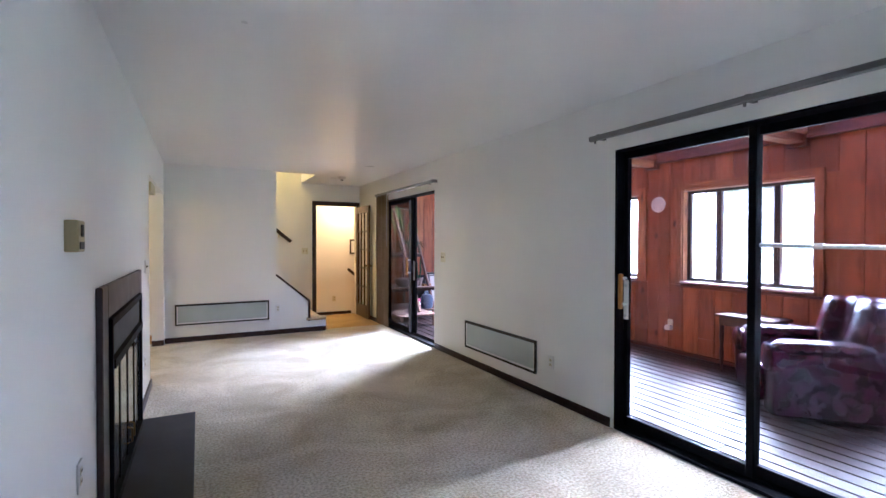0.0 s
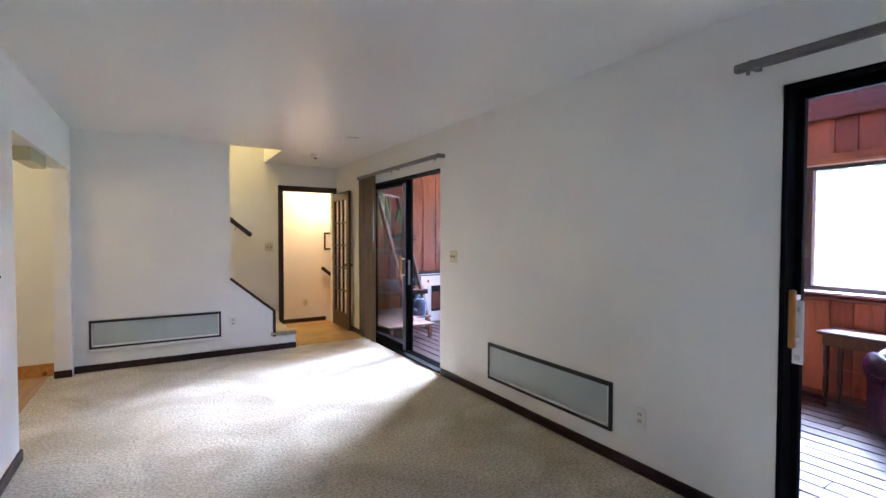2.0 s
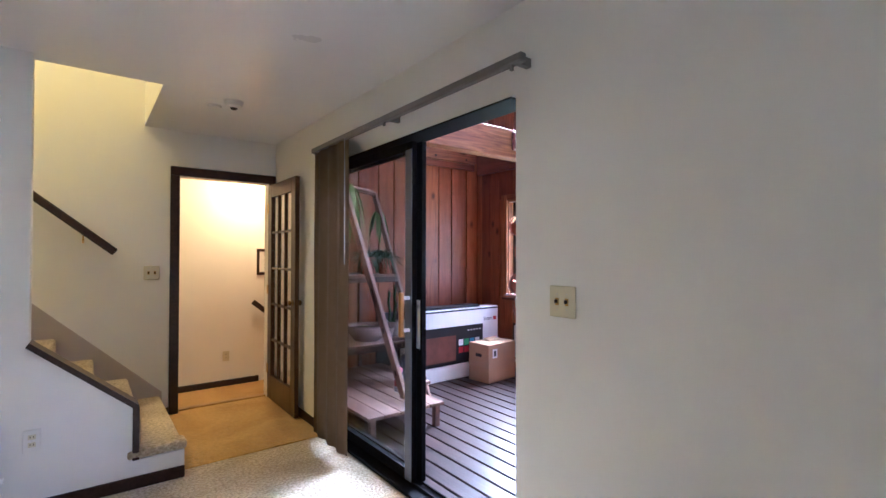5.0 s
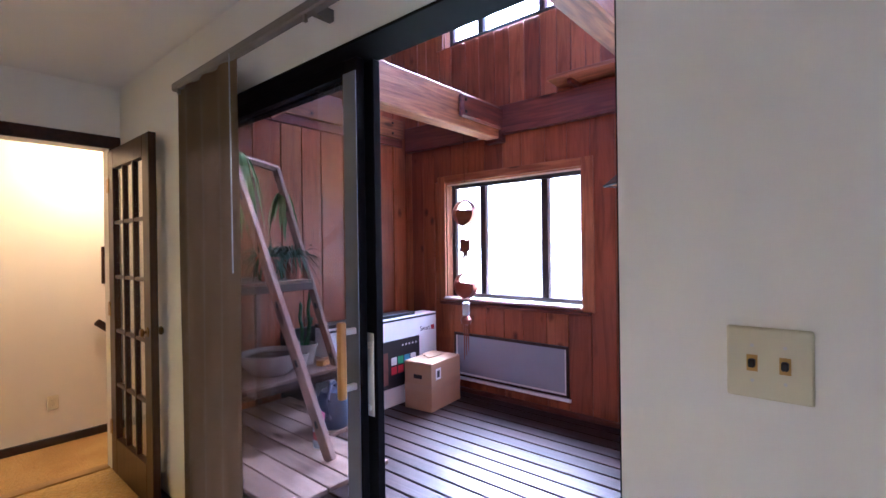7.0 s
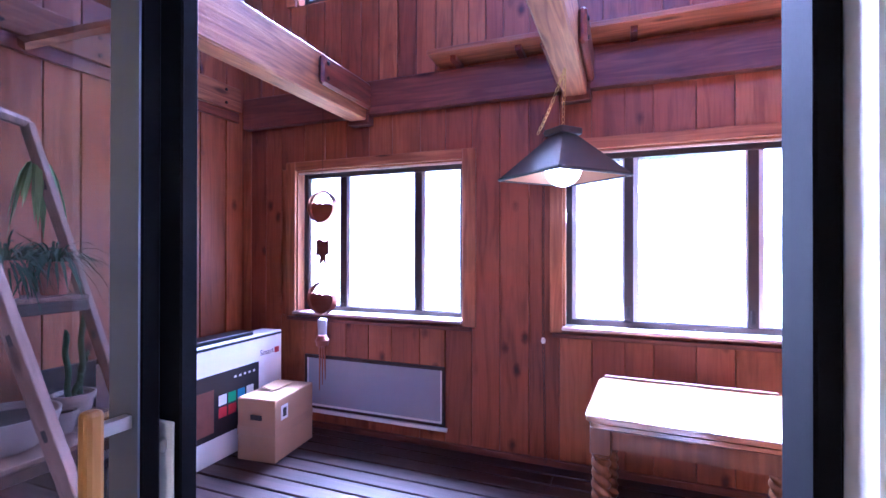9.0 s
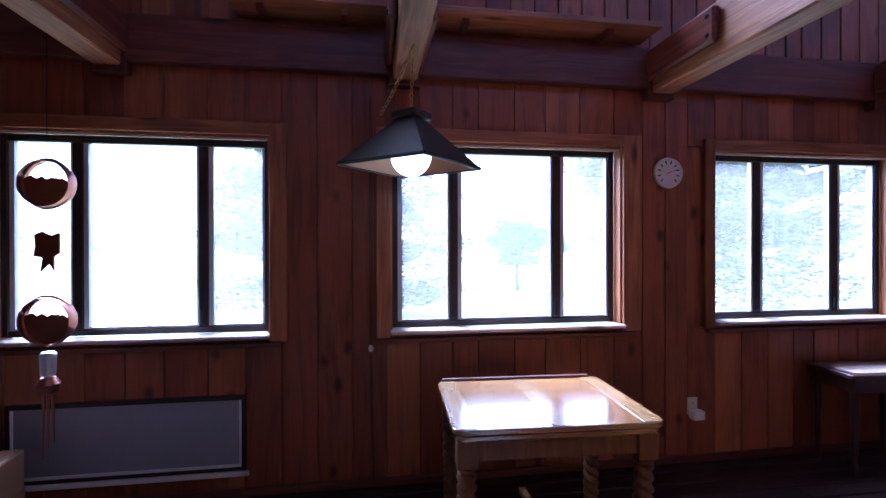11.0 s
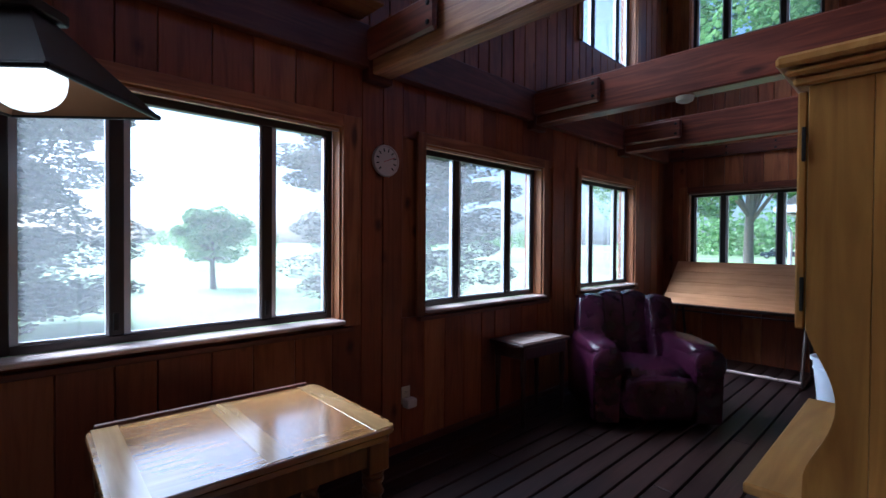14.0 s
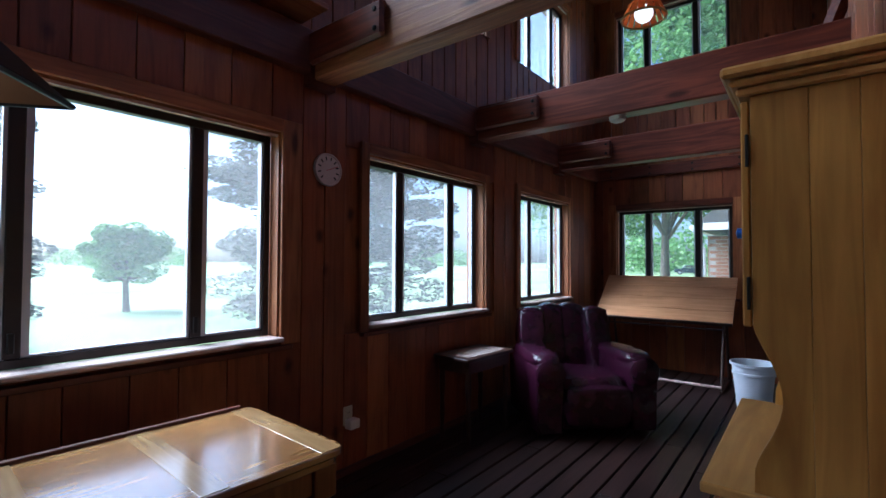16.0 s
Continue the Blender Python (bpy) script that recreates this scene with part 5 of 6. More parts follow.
def drawing_table():
    t = thing("drafting_table", "tilted pale wood drafting board on a thin frame", "drafting table")
    a, b = Vector((0, 0.40, 1.16)), Vector((0, 0.92, 0.685))
    L = (b - a).length
    ang = math.degrees(math.atan2(b.z - a.z, b.y - a.y))
    for i in range(4):
        part("board", block(4.36, L * i / 4 + 0.001, -0.024, 5.81, L * (i + 1) / 4 - 0.001, 0.0, 0.002), BOARDWOOD, t).matrix_local = pose(0, a.y, a.z, ang, 0, 0)
    part("ledge", block(4.36, L, -0.03, 5.81, L + 0.018, 0.012, 0.003), DARKTABLE, t).matrix_local = pose(0, a.y, a.z, ang, 0, 0)
    for x in (4.46, 5.70):
        part("leg", tube([(x, 0.36, DECKZ), (x, 0.62, 0.92)], 0.016), DARKTABLE, t)
        part("leg", tube([(x, 0.98, DECKZ), (x, 0.62, 0.92)], 0.016), DARKTABLE, t)
        part("foot_bar", tube([(x, 0.34, DECKZ + 0.016), (x, 1.0, DECKZ + 0.016)], 0.016), DARKTABLE, t)
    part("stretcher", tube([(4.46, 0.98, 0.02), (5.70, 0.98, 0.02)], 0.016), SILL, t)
    part("stretcher", tube([(4.46, 0.82, 0.60), (5.70, 0.82, 0.60)], 0.010), DARKTABLE, t)


drawing_table()


def hutch():
    h = thing("pine_hutch", "honey pine hutch with scooped sides and iron hinges", "hutch")
    x0, xu, xl, y0, y1, zc, zt = SUN + 0.03, 3.84, 3.965, 4.22, 5.19, 0.74, 1.835
    scoop = [(x0, zc), (xu + 0.002, zc)]
    for i in range(17):
        u = i / 16
        scoop.append((xu - 0.060 * math.sin(math.pi * u) ** 1.4, 0.80 + 0.365 * u))
    scoop += [(xu, zt - 0.075), (x0, zt - 0.075)]
    for y in (y0 + 0.001, y1 - 0.024):
        part("side_panel", outline([(max(x, xu - 0.12), z) for x, z in scoop], 'Y', y, y + 0.023, 0.0015), PINE, h)
        part("side_panel", block(x0 + 0.095, y, zc, xu - 0.1205, y + 0.0228, zt - 0.075, 0.0015), PINE, h)
        part("side_panel", block(x0, y, zc, x0 + 0.0945, y + 0.0231, zt - 0.075, 0.0015), PINE, h)
    part("counter", block(x0, y0 - 0.012, zc - 0.03, xl, y1 + 0.012, zc - 0.001, 0.006, 2), PINE_Y, h)
    part("lower_body", block(x0, y0 + 0.01, DECKZ + 0.06, xl - 0.045, y1 - 0.01, zc - 0.031, 0.003), PINE, h)
    part("plinth", block(x0, y0 + 0.03, DECKZ, xl - 0.09, y1 - 0.03, DECKZ + 0.059), PINE_Y, h)
    for i in range(2):
        u0 = y0 + 0.03 + i * (y1 - y0 - 0.06) / 2
        dr = part("lower_door", block(xl - 0.044, u0 + 0.006, DECKZ + 0.1, xl - 0.024, u0 + (y1 - y0 - 0.06) / 2 - 0.006, zc - 0.06, 0.004), PINE, h)
        part("knob", lathe([(0, 0), (0.012, 0), (0.016, 0.018), (0, 0.024)], 14), PINE, dr, smooth=True).matrix_local = pose(xl - 0.024, u0 + (0.41 if i == 0 else 0.05), 0.50, 0, 90, 0)
    part("back_panel", block(x0, y0 + 0.026, zc, x0 + 0.012, y1 - 0.026, zt - 0.101), PINE, h)
    part("shelf", block(x0 + 0.013, y0 + 0.026, 1.165, xu - 0.01, y1 - 0.026, 1.187), PINE_Y, h)
    part("top_board", block(x0, y0 + 0.026, zt - 0.10, xu - 0.005, y1 - 0.026, zt - 0.076), PINE_Y, h)
    part("cornice", joined(block(x0, y0 - 0.012, zt - 0.074, xu + 0.03, y1 + 0.012, zt - 0.052, 0.005), block(x0, y0 - 0.028, zt - 0.051, xu + 0.045, y1 + 0.028, zt - 0.031, 0.007), block(x0, y0 - 0.045, zt - 0.030, xu + 0.062, y1 + 0.045, zt, 0.008)), PINE_Y, h)
    for i in range(2):
        u0 = y0 + 0.002 + i * (y1 - y0) / 2
        dr = part("upper_door", block(xu + 0.002, u0 + 0.002, 1.16, xu + 0.022, u0 + (y1 - y0) / 2 - 0.006, zt - 0.085, 0.004), PINE, h)
        hy = y0 + 0.0 if i == 0 else y1
        for z in (1.205, 1.575):
            part("hinge", block(xu + 0.003, hy - 0.006 if i == 0 else hy, z, xu + 0.012, hy if i == 0 else hy + 0.006, z + 0.085, 0.002), IRON, dr, "black iron hinge")
        part("knob", lathe([(0, 0), (0.010, 0), (0.012, 0.03), (0.017, 0.034), (0.018, 0.05), (0, 0.055)], 14), BLUEPLASTIC, dr, "bright blue plastic knob", True).matrix_local = pose(xu + 0.022, (u0 + 0.43) if i == 0 else (u0 + 0.08), 1.425, 0, 90, 0)


hutch()
pl = thing("plastic_pail", "white plastic pail standing open on the deck boards", "pail", (4.13, 1.58, DECKZ))
part("body", lathe([(0, 0.005), (0.125, 0.0), (0.165, 0.42), (0.165, 0.44), (0.185, 0.445), (0.185, 0.47), (0.172, 0.47), (0.165, 0.45), (0.122, 0.02), (0, 0.02)], 32), PAILWHITE, pl, "", True)
part("band", lathe([(0.158, 0.36), (0.168, 0.365), (0.168, 0.385), (0.160, 0.39)], 32), PAILWHITE, pl, "", True)
part("lining", lathe([(0, 0.40), (0.161, 0.40), (0.161, 0.405), (0, 0.408)], 24), BLACK, pl, "dark bag inside")


def tv_box():
    t = thing("tv_carton", "white carton of a flat television with a printed screen", "carton", (5.29, 8.93, DECKZ), 1.0)
    w, d, h = 1.32, 0.19, 0.80
    part("carton", block(-w / 2, -d / 2, 0, w / 2, d / 2, h, 0.006), WHITECARD, t)
    part("printed_band", block(-w / 2 + 0.005, -d / 2 - 0.002, h - 0.03, w / 2 - 0.005, -d / 2 - 0.0003, h - 0.012), PRINTBLACK, t)
    part("top_edge", block(-w / 2, -d / 2 + 0.03, h + 0.0005, w / 2 - 0.28, d / 2, h + 0.03, 0.004), PRINTBLACK, t, "dark flap along the top")
    y = -d / 2
    part("printed_screen", block(-0.46, y - 0.002, 0.17, 0.40, y - 0.0003, 0.60), PRINTBLACK, t, "printed picture of a dark screen")
    part("printed_photo", block(-0.445, y - 0.003, 0.21, -0.02, y - 0.0022, 0.50), PRINTORANGE, t, "printed sunset photograph")
    cols = [WHITECARD, PRINTGREEN, PRINTBLUE, WHITECARD, PRINTRED, PRINTRED, PRINTGREEN, PRINTRED]
    for i in range(8):
        u, v = 0.02 + 0.085 * (i % 4), 0.41 - 0.085 * (i // 4)
        part("printed_tile", block(u, y - 0.003, v - 0.035, u + 0.07, y - 0.0022, v + 0.035), cols[i], t)
    for i in range(5):
        part("printed_icon", block(0.16 + 0.045 * i, y - 0.003, 0.535, 0.18 + 0.045 * i, y - 0.0022, 0.55), WHITECARD, t)
    part("printed_logo", lathe([(0, 0), (0.022, 0), (0.022, 0.001), (0, 0.001)], 20), PRINTRED, t).matrix_local = pose(-0.52, y - 0.0003, 0.68, 90)
    part("printed_logo", block(0.575, y - 0.002, 0.63, 0.625, y - 0.0003, 0.675), PRINTRED, t)
    part("printed_logo", block(0.50, y - 0.002, 0.04, 0.53, y - 0.0003, 0.07), PRINTBLACK, t)
    cu = bpy.data.curves.new("word", 'FONT')
    cu.body, cu.size, cu.extrude = "Smart", 0.062, 0.0006
    tmp = new("word", cu)
    dg = bpy.context.evaluated_depsgraph_get()
    me = bpy.data.meshes.new_from_object(tmp.evaluated_get(dg))
    bpy.data.objects.remove(tmp)
    me.materials.append(PRINTBLACK)
    wd = new("printed_word", me)
    wd.parent = t
    wd.matrix_local = pose(0.415, y - 0.0012, 0.635, 90)


tv_box()


def carton():
    c = thing("cardboard_box", "taped brown cardboard moving box on the deck", "box", (5.64, 8.62, DECKZ), 6)
    w, d, h = 0.47, 0.30, 0.42
    part("carton", block(-w / 2, -d / 2, 0, w / 2, d / 2, h, 0.004), CARD, c)
    part("flap", block(-w / 2 + 0.003, -d / 2 + 0.003, h + 0.001, w / 2 - 0.003, -0.004, h + 0.005), CARD, c).matrix_local = pose(0, 0, 0)
    part("flap", block(-w / 2 + 0.003, 0.004, h + 0.001, w / 2 - 0.003, d / 2 - 0.003, h + 0.005), CARD, c)
    part("flap", block(-0.10, -0.001, 0.0, 0.10, 0.10, 0.004), CARD, c).matrix_local = pose(0.05, 0.0, h + 0.006, 14)
    part("tape", block(-w / 2 - 0.0012, -d / 2 - 0.0012, 0.17, w / 2 + 0.0012, d / 2 + 0.0012, 0.23), TAPE, c, "strip of packing tape")
    part("hand_hole", block(-w / 2 - 0.0016, -0.045, 0.28, -w / 2 - 0.0004, 0.045, 0.315), BLACK, c, "dark hand hole")
    part("label", block(-0.17, -d / 2 - 0.0016, 0.27, -0.09, -d / 2 - 0.0004, 0.37), WHITECARD, c, "white printed label")
    part("print", block(-0.15, -d / 2 - 0.0026, 0.29, -0.11, -d / 2 - 0.0018, 0.35), PRINTBLACK, c)


carton()


def chime():
    c = thing("wind_chime", "copper wind chime with two rings hung before the window", "wind chime", (5.70, 8.27, 0))
    part("cord", tube([(0, 0, 2.45), (0, 0, 1.83)], 0.0018, 5), IRON, c)
    for z in (1.71, 1.06):
        ring = [(0.0, 0.105 * math.cos(2 * math.pi * k / 28), z + 0.115 * math.sin(2 * math.pi * k / 28)) for k in range(28)]
        part("ring", joined(tube(ring, 0.009, 8, True)), COPPER, c, smooth="all")
        part("band", lathe([(0.110, -0.034), (0.116, 0.0), (0.110, 0.034), (0.107, 0.034), (0.112, 0.0), (0.107, -0.034), (0.110, -0.034)], 32), COPPER, c, smooth=True).matrix_local = pose(0, 0, z, 0, 90, 0)
        arc = [(0.104 * math.cos(a), 0.112 * math.sin(a)) for a in (math.pi * (0.93 + 1.14 * k / 18) for k in range(19))]
        top = [(0.088 - 0.022 * k, 0.028 + 0.014 * (k % 2) - 0.002 * k) for k in range(9)]
        part("figure_plate", outline(arc + top, 'X', -0.004, 0.004), COPPER, c, "cut copper plate with a scalloped upper edge").matrix_local = pose(0, 0, z)
        for k in (-1, 1):
            part("tube", tube([(0.014, 0.032 * k, z + 0.03), (0.014, 0.032 * k, z - 0.085)], 0.011, 8), COPPER, c, smooth=True)
        part("cord", tube([(0, 0, z - 0.11), (0, 0, z - 0.24)], 0.0018, 5), IRON, c)
    fish = outline([(-0.055, 0.07), (-0.02, 0.055), (0.02, 0.075), (0.055, 0.06), (0.05, 0.0), (0.06, -0.045), (0.02, -0.05), (0.03, -0.12), (-0.01, -0.08), (-0.03, -0.115), (-0.03, -0.045), (-0.055, -0.03)], 'X', -0.006, 0.006, 0.002)
    part("figure", fish, COPPER, c, "small cut copper figure").matrix_local = pose(0, 0, 1.41)
    part("clapper", lathe([(0, 0), (0.03, 0.0), (0.034, 0.1), (0.026, 0.11), (0, 0.11)], 20), CHROME, c, smooth=True).matrix_local = pose(0, 0, 0.80)
    part("clapper", lathe([(0, 0), (0.04, 0.01), (0.05, 0.05), (0.03, 0.08), (0, 0.085)], 20), COPPER, c, smooth=True).matrix_local = pose(0, 0, 0.71)
    for k in range(3):
        part("tassel", tube([(0, -0.02 + 0.02 * k, 0.71), (0, -0.025 + 0.024 * k, 0.48 - 0.04 * k)], [0.008, 0.003], 6), COPPER, c)


chime()


# ---- plant stand ----
def pot(name, at, r, h, mat, label, bowl=False):
    p = thing(name, label, "plant pot", at)
    prof = [(0, 0), (r * 0.68, 0), (r * 0.95, h * 0.78), (r * 1.05, h * 0.8), (r * 1.06, h), (r * 0.94, h), (r * 0.9, h * 0.86), (0, h * 0.86)]
    if bowl:
        prof = [(0, 0), (r * 0.6, 0), (r * 0.92, h * 0.5), (r, h * 0.96), (r, h), (r * 0.94, h), (r * 0.88, h * 0.8), (0, h * 0.8)]
    part("pot", lathe(prof, 28), mat, p, "", True)
    part("soil", lathe([(0, h * 0.865), (r * 0.89, h * 0.865), (0, h * 0.90)] if not bowl else [(0, h * 0.805), (r * 0.87, h * 0.805), (0, h * 0.84)], 20), SOIL, p)
    return p


def blade(bm, root, tip, width, droop):
    root, tip = Vector(root), Vector(tip)
    d = (tip - root)
    side = d.cross(Vector((0, 0, 1)))
    side = side.normalized() * width / 2 if side.length > 1e-4 else Vector((width / 2, 0, 0))
    prev = None
    for i in range(5):
        u = i / 4
        p = root.lerp(tip, u) + Vector((0, 0, -droop * u * u))
        w = side * math.sin(math.pi * (0.15 + 0.85 * (1 - u))) if i < 4 else side * 0.05
        cur = (bm.verts.new(p - w), bm.verts.new(p + w + Vector((0, 0, 0.002))))
        if prev:
            bm.faces.new((prev[0], prev[1], cur[1], cur[0]))
        prev = cur


def foliage(rng, z, spread, up, n, width, droop):
    bm = bmesh.new()
    for i in range(n):
        a = rng.uniform(0, 2 * math.pi)
        s = spread * rng.uniform(0.45, 1)
        blade(bm, (0.02 * math.cos(a), 0.02 * math.sin(a), z), (s * math.cos(a), s * math.sin(a), z + up * rng.uniform(0.3, 1)), width * rng.uniform(0.7, 1.2), droop * rng.uniform(0.5, 1.2))
    return bm


def plant_stand():
    rng = random.Random(5)
    s = thing("plant_stand", "weathered wooden ladder plant stand against the cedar wall", "plant stand")
    rails = [((3.86, 8.82, 2.05), (4.05, 8.015, 0.161)), ((4.28, 8.97, 2.02), (4.55, 8.35, DECKZ))]
    for k, (a, b) in enumerate(rails):
        a, b = Vector(a), Vector(b)
        hw = 0.033 if k == 0 else 0.024
        m = Matrix.Translation(a) @ (b - a).to_track_quat('Z', 'Y').to_matrix().to_4x4()
        part("rail", block(-0.022, -hw, 0, 0.022, hw, (b - a).length, 0.004, 1), STANDWOOD, s).matrix_local = m
        for k in range(5):
            hole = block(-0.0235, -0.010, 0.3 + 0.38 * k, 0.0235, 0.010, 0.345 + 0.38 * k)
            part("slot", hole, BLACK, s).matrix_local = m
    part("top_bar", tube([(3.86, 8.82, 2.05), (4.28, 8.97, 2.02)], 0.028, 6), STANDWOOD, s)
    for x in (3.62, 4.30):
        part("post", block(x - 0.02, 9.30, DECKZ, x + 0.02, 9.345, 2.0, 0.003), STANDWOOD, s)
    for z, y0, x1, k in ((1.19, 8.62, 4.36, 2), (0.56, 8.45, 4.56, 3)):
        w = (9.29 - y0) / k
        for i in range(k):
            part("shelf_board", block(3.58, y0 + w * i + 0.003, z - 0.022, x1, y0 + w * (i + 1) - 0.003, z, 0.003), STANDWOOD_X, s)
        part("shelf_rail", block(3.58, y0 + 0.006, z - 0.075, x1, y0 + 0.028, z - 0.0225, 0.003), DARKTABLE, s)
    for i in range(7):
        bx0 = 3.57 + 0.142 * i
        part("bench_board", block(bx0, 7.76 if i < 5 else 8.34, 0.132, bx0 + 0.136, 9.29, 0.16, 0.004), STANDWOOD_Y, s)
    for x, y in ((3.62, 7.80), (4.22, 7.80), (4.50, 8.38), (3.62, 9.2), (4.50, 9.2)):
        part("bench_leg", block(x - 0.022, y - 0.022, DECKZ, x + 0.022, y + 0.022, 0.131), STANDWOOD, s)
    for at, r, h, label in (((4.09, 8.76, 1.19), 0.078, 0.165, "terracotta pot with a spider plant"), ((4.21, 8.90, 1.19), 0.06, 0.13, "small terracotta pot with a spider plant"), ((4.29, 8.77, 1.19), 0.072, 0.155, "terracotta pot with a trailing plant")):
        p = pot("plant_pot", at, r, h, TERRACOTTA, label)
        part("foliage", foliage(rng, h * 0.9, 0.25, 0.32, 130, 0.011, 0.30), LEAF_HOUSE, p)
    p = pot("bowl_planter", (4.06, 8.70, 0.56), 0.20, 0.145, CLAY, "wide grey clay bowl planter", True)
    p = pot("plant_pot", (4.36, 8.74, 0.56), 0.085, 0.15, CLAY, "grey clay pot with a cactus")
    for dx, hgt, lean in ((-0.02, 0.34, -0.02), (0.03, 0.42, 0.01), (0.0, 0.22, 0.06)):
        n = 12
        cac = tube([(dx + lean * (i / n), 0.01 * math.sin(i), 0.12 + hgt * i / n) for i in range(n + 1)], [0.013] * n + [0.005], 10)
        part("cactus_stem", cac, LEAF_HOUSE, p, smooth="all")
    p = pot("plant_pot", (4.27, 8.66, 0.56), 0.055, 0.10, CLAY, "small grey clay pot")
    hang = thing("hanging_fern", "green trailing fern over the top bar of the stand", "plant", (3.93, 8.86, 2.06))
    part("foliage", foliage(rng, 0.02, 0.20, 0.04, 60, 0.03, 0.55), LEAF_GREEN, hang)
    hang = thing("hanging_fern", "thin trailing vine on the stand rail", "plant", (4.32, 8.95, 1.84))
    part("foliage", foliage(rng, 0.0, 0.14, 0.05, 26, 0.03, 0.35), LEAF_GREEN, hang)
    bx = thing("wooden_block", "short pale wooden block on the shelf", "block", (4.47, 8.62, 0.56), 20)
    part("block", block(-0.10, -0.03, 0, 0.10, 0.03, 0.04, 0.003), PINE_Y, bx)
    w = thing("watering_can", "slate blue plastic watering can", "watering can", (4.40, 8.46, 0.16), 40)
    part("body", lathe([(0, 0), (0.10, 0), (0.112, 0.03), (0.11, 0.20), (0.085, 0.25), (0.05, 0.26), (0, 0.26)], 28), CANBLUE, w, "", True)
    part("spout", tube([(0.09, 0, 0.08), (0.17, 0, 0.18), (0.22, 0, 0.30)], [0.028, 0.02, 0.016], 10), CANBLUE, w, smooth=True)
    part("handle", tube([(-0.10, 0, 0.08), (-0.17, 0, 0.13), (-0.16, 0, 0.23), (-0.07, 0, 0.31), (0.04, 0, 0.29), (0.06, 0, 0.25)], 0.014, 10), CANBLUE, w, smooth=True)
    b = thing("plant_food_bottle", "white plastic bottle with a pink cap", "bottle", (4.13, 8.24, 0.16))
    part("body", lathe([(0, 0), (0.038, 0), (0.04, 0.02), (0.04, 0.13), (0.018, 0.16), (0.018, 0.17), (0, 0.17)], 20), PAILWHITE, b, "", True)
    part("cap", lathe([(0, 0.165), (0.034, 0.165), (0.036, 0.20), (0.02, 0.215), (0, 0.215)], 20), PINK, b, "pink screw cap", True)
    part("print", lathe([(0.0405, 0.05), (0.0405, 0.10)], 20), PRINTRED, b)
    t = thing("picture_frame", "dark framed panel leaning behind the pots", "frame", (4.72, 9.33, 0.0), 0)
    part("panel", block(-0.22, -0.03, DECKZ, 0.16, 0.0, 0.72, 0.004), BLACK, t)


plant_stand()


def chandelier():
    c = thing("hanging_lamp", "amber glass dome lamp hanging under the roof", "hanging lamp", (4.93, 2.0, 0))
    part("chain", chain((0, 0, 3.90), (0, 0, 4.98)), BRASS, c)
    for k in range(16):
        a0, a1 = 2 * math.pi * k / 16, 2 * math.pi * (k + 0.8) / 16
        for (r0, z0), (r1, z1) in (((0.05, 3.86), (0.15, 3.78)), ((0.152, 3.775), (0.20, 3.66))):
            bm = bmesh.new()
            bm.faces.new([bm.verts.new((r * math.cos(a), r * math.sin(a), z)) for r, z, a in ((r0, z0, a0), (r0, z0, a1), (r1, z1, a1), (r1, z1, a0))])
            bmesh.ops.solidify(bm, geom=bm.faces[:], thickness=0.006)
            part("shade_panel", bm, AMBER, c)
    part("rim", tube([(0.2 * math.cos(2 * math.pi * k / 24), 0.2 * math.sin(2 * math.pi * k / 24), 3.655) for k in range(24)], 0.01, 6, True), BRASS, c)
    part("cap", lathe([(0, 3.85), (0.055, 3.855), (0.03, 3.90), (0, 3.91)], 16), BRASS, c)
    g = bmesh.new()
    bmesh.ops.create_uvsphere(g, u_segments=20, v_segments=14, radius=0.085)
    bmesh.ops.translate(g, vec=(0, 0, 3.70), verts=g.verts)
    part("bulb", g, BULB, c, "lit white globe bulb", "all")


chandelier()
s2 = thing("smoke_detector", "white round smoke detector under the tie beam", "smoke detector", (4.82, 3.15, 2.40))
part("body", lathe([(0.0, -0.04), (0.035, -0.04), (0.055, -0.028), (0.06, 0.0), (0, 0)], 24), WHITEPLASTIC, s2, "", True)
s3 = thing("ceiling_light", "white dome light on the side of the tie beam", "light fixture", (4.62, 6.478, 2.56), 0)
part("dome", lathe([(0.0, 0.0), (0.062, 0.0), (0.062, 0.02), (0.05, 0.05), (0.03, 0.066), (0.0, 0.07)], 24), WHITEPLASTIC, s3, "", True).matrix_local = pose(0, 0, 0, 90)


# ---- outdoors ----
GROUND = -0.75
gr = bmesh.new()
bmesh.ops.create_circle(gr, cap_ends=True, radius=900, segments=48)
bmesh.ops.translate(gr, vec=(0, 0, GROUND), verts=gr.verts)
setting("ground", gr, GRASS, "mown lawn reaching to the trees", "lawn")
setting("road", block(58, -300, GROUND + 0.002, 65, 300, GROUND + 0.03), GRAVEL, "pale road beyond the lawn", "road")


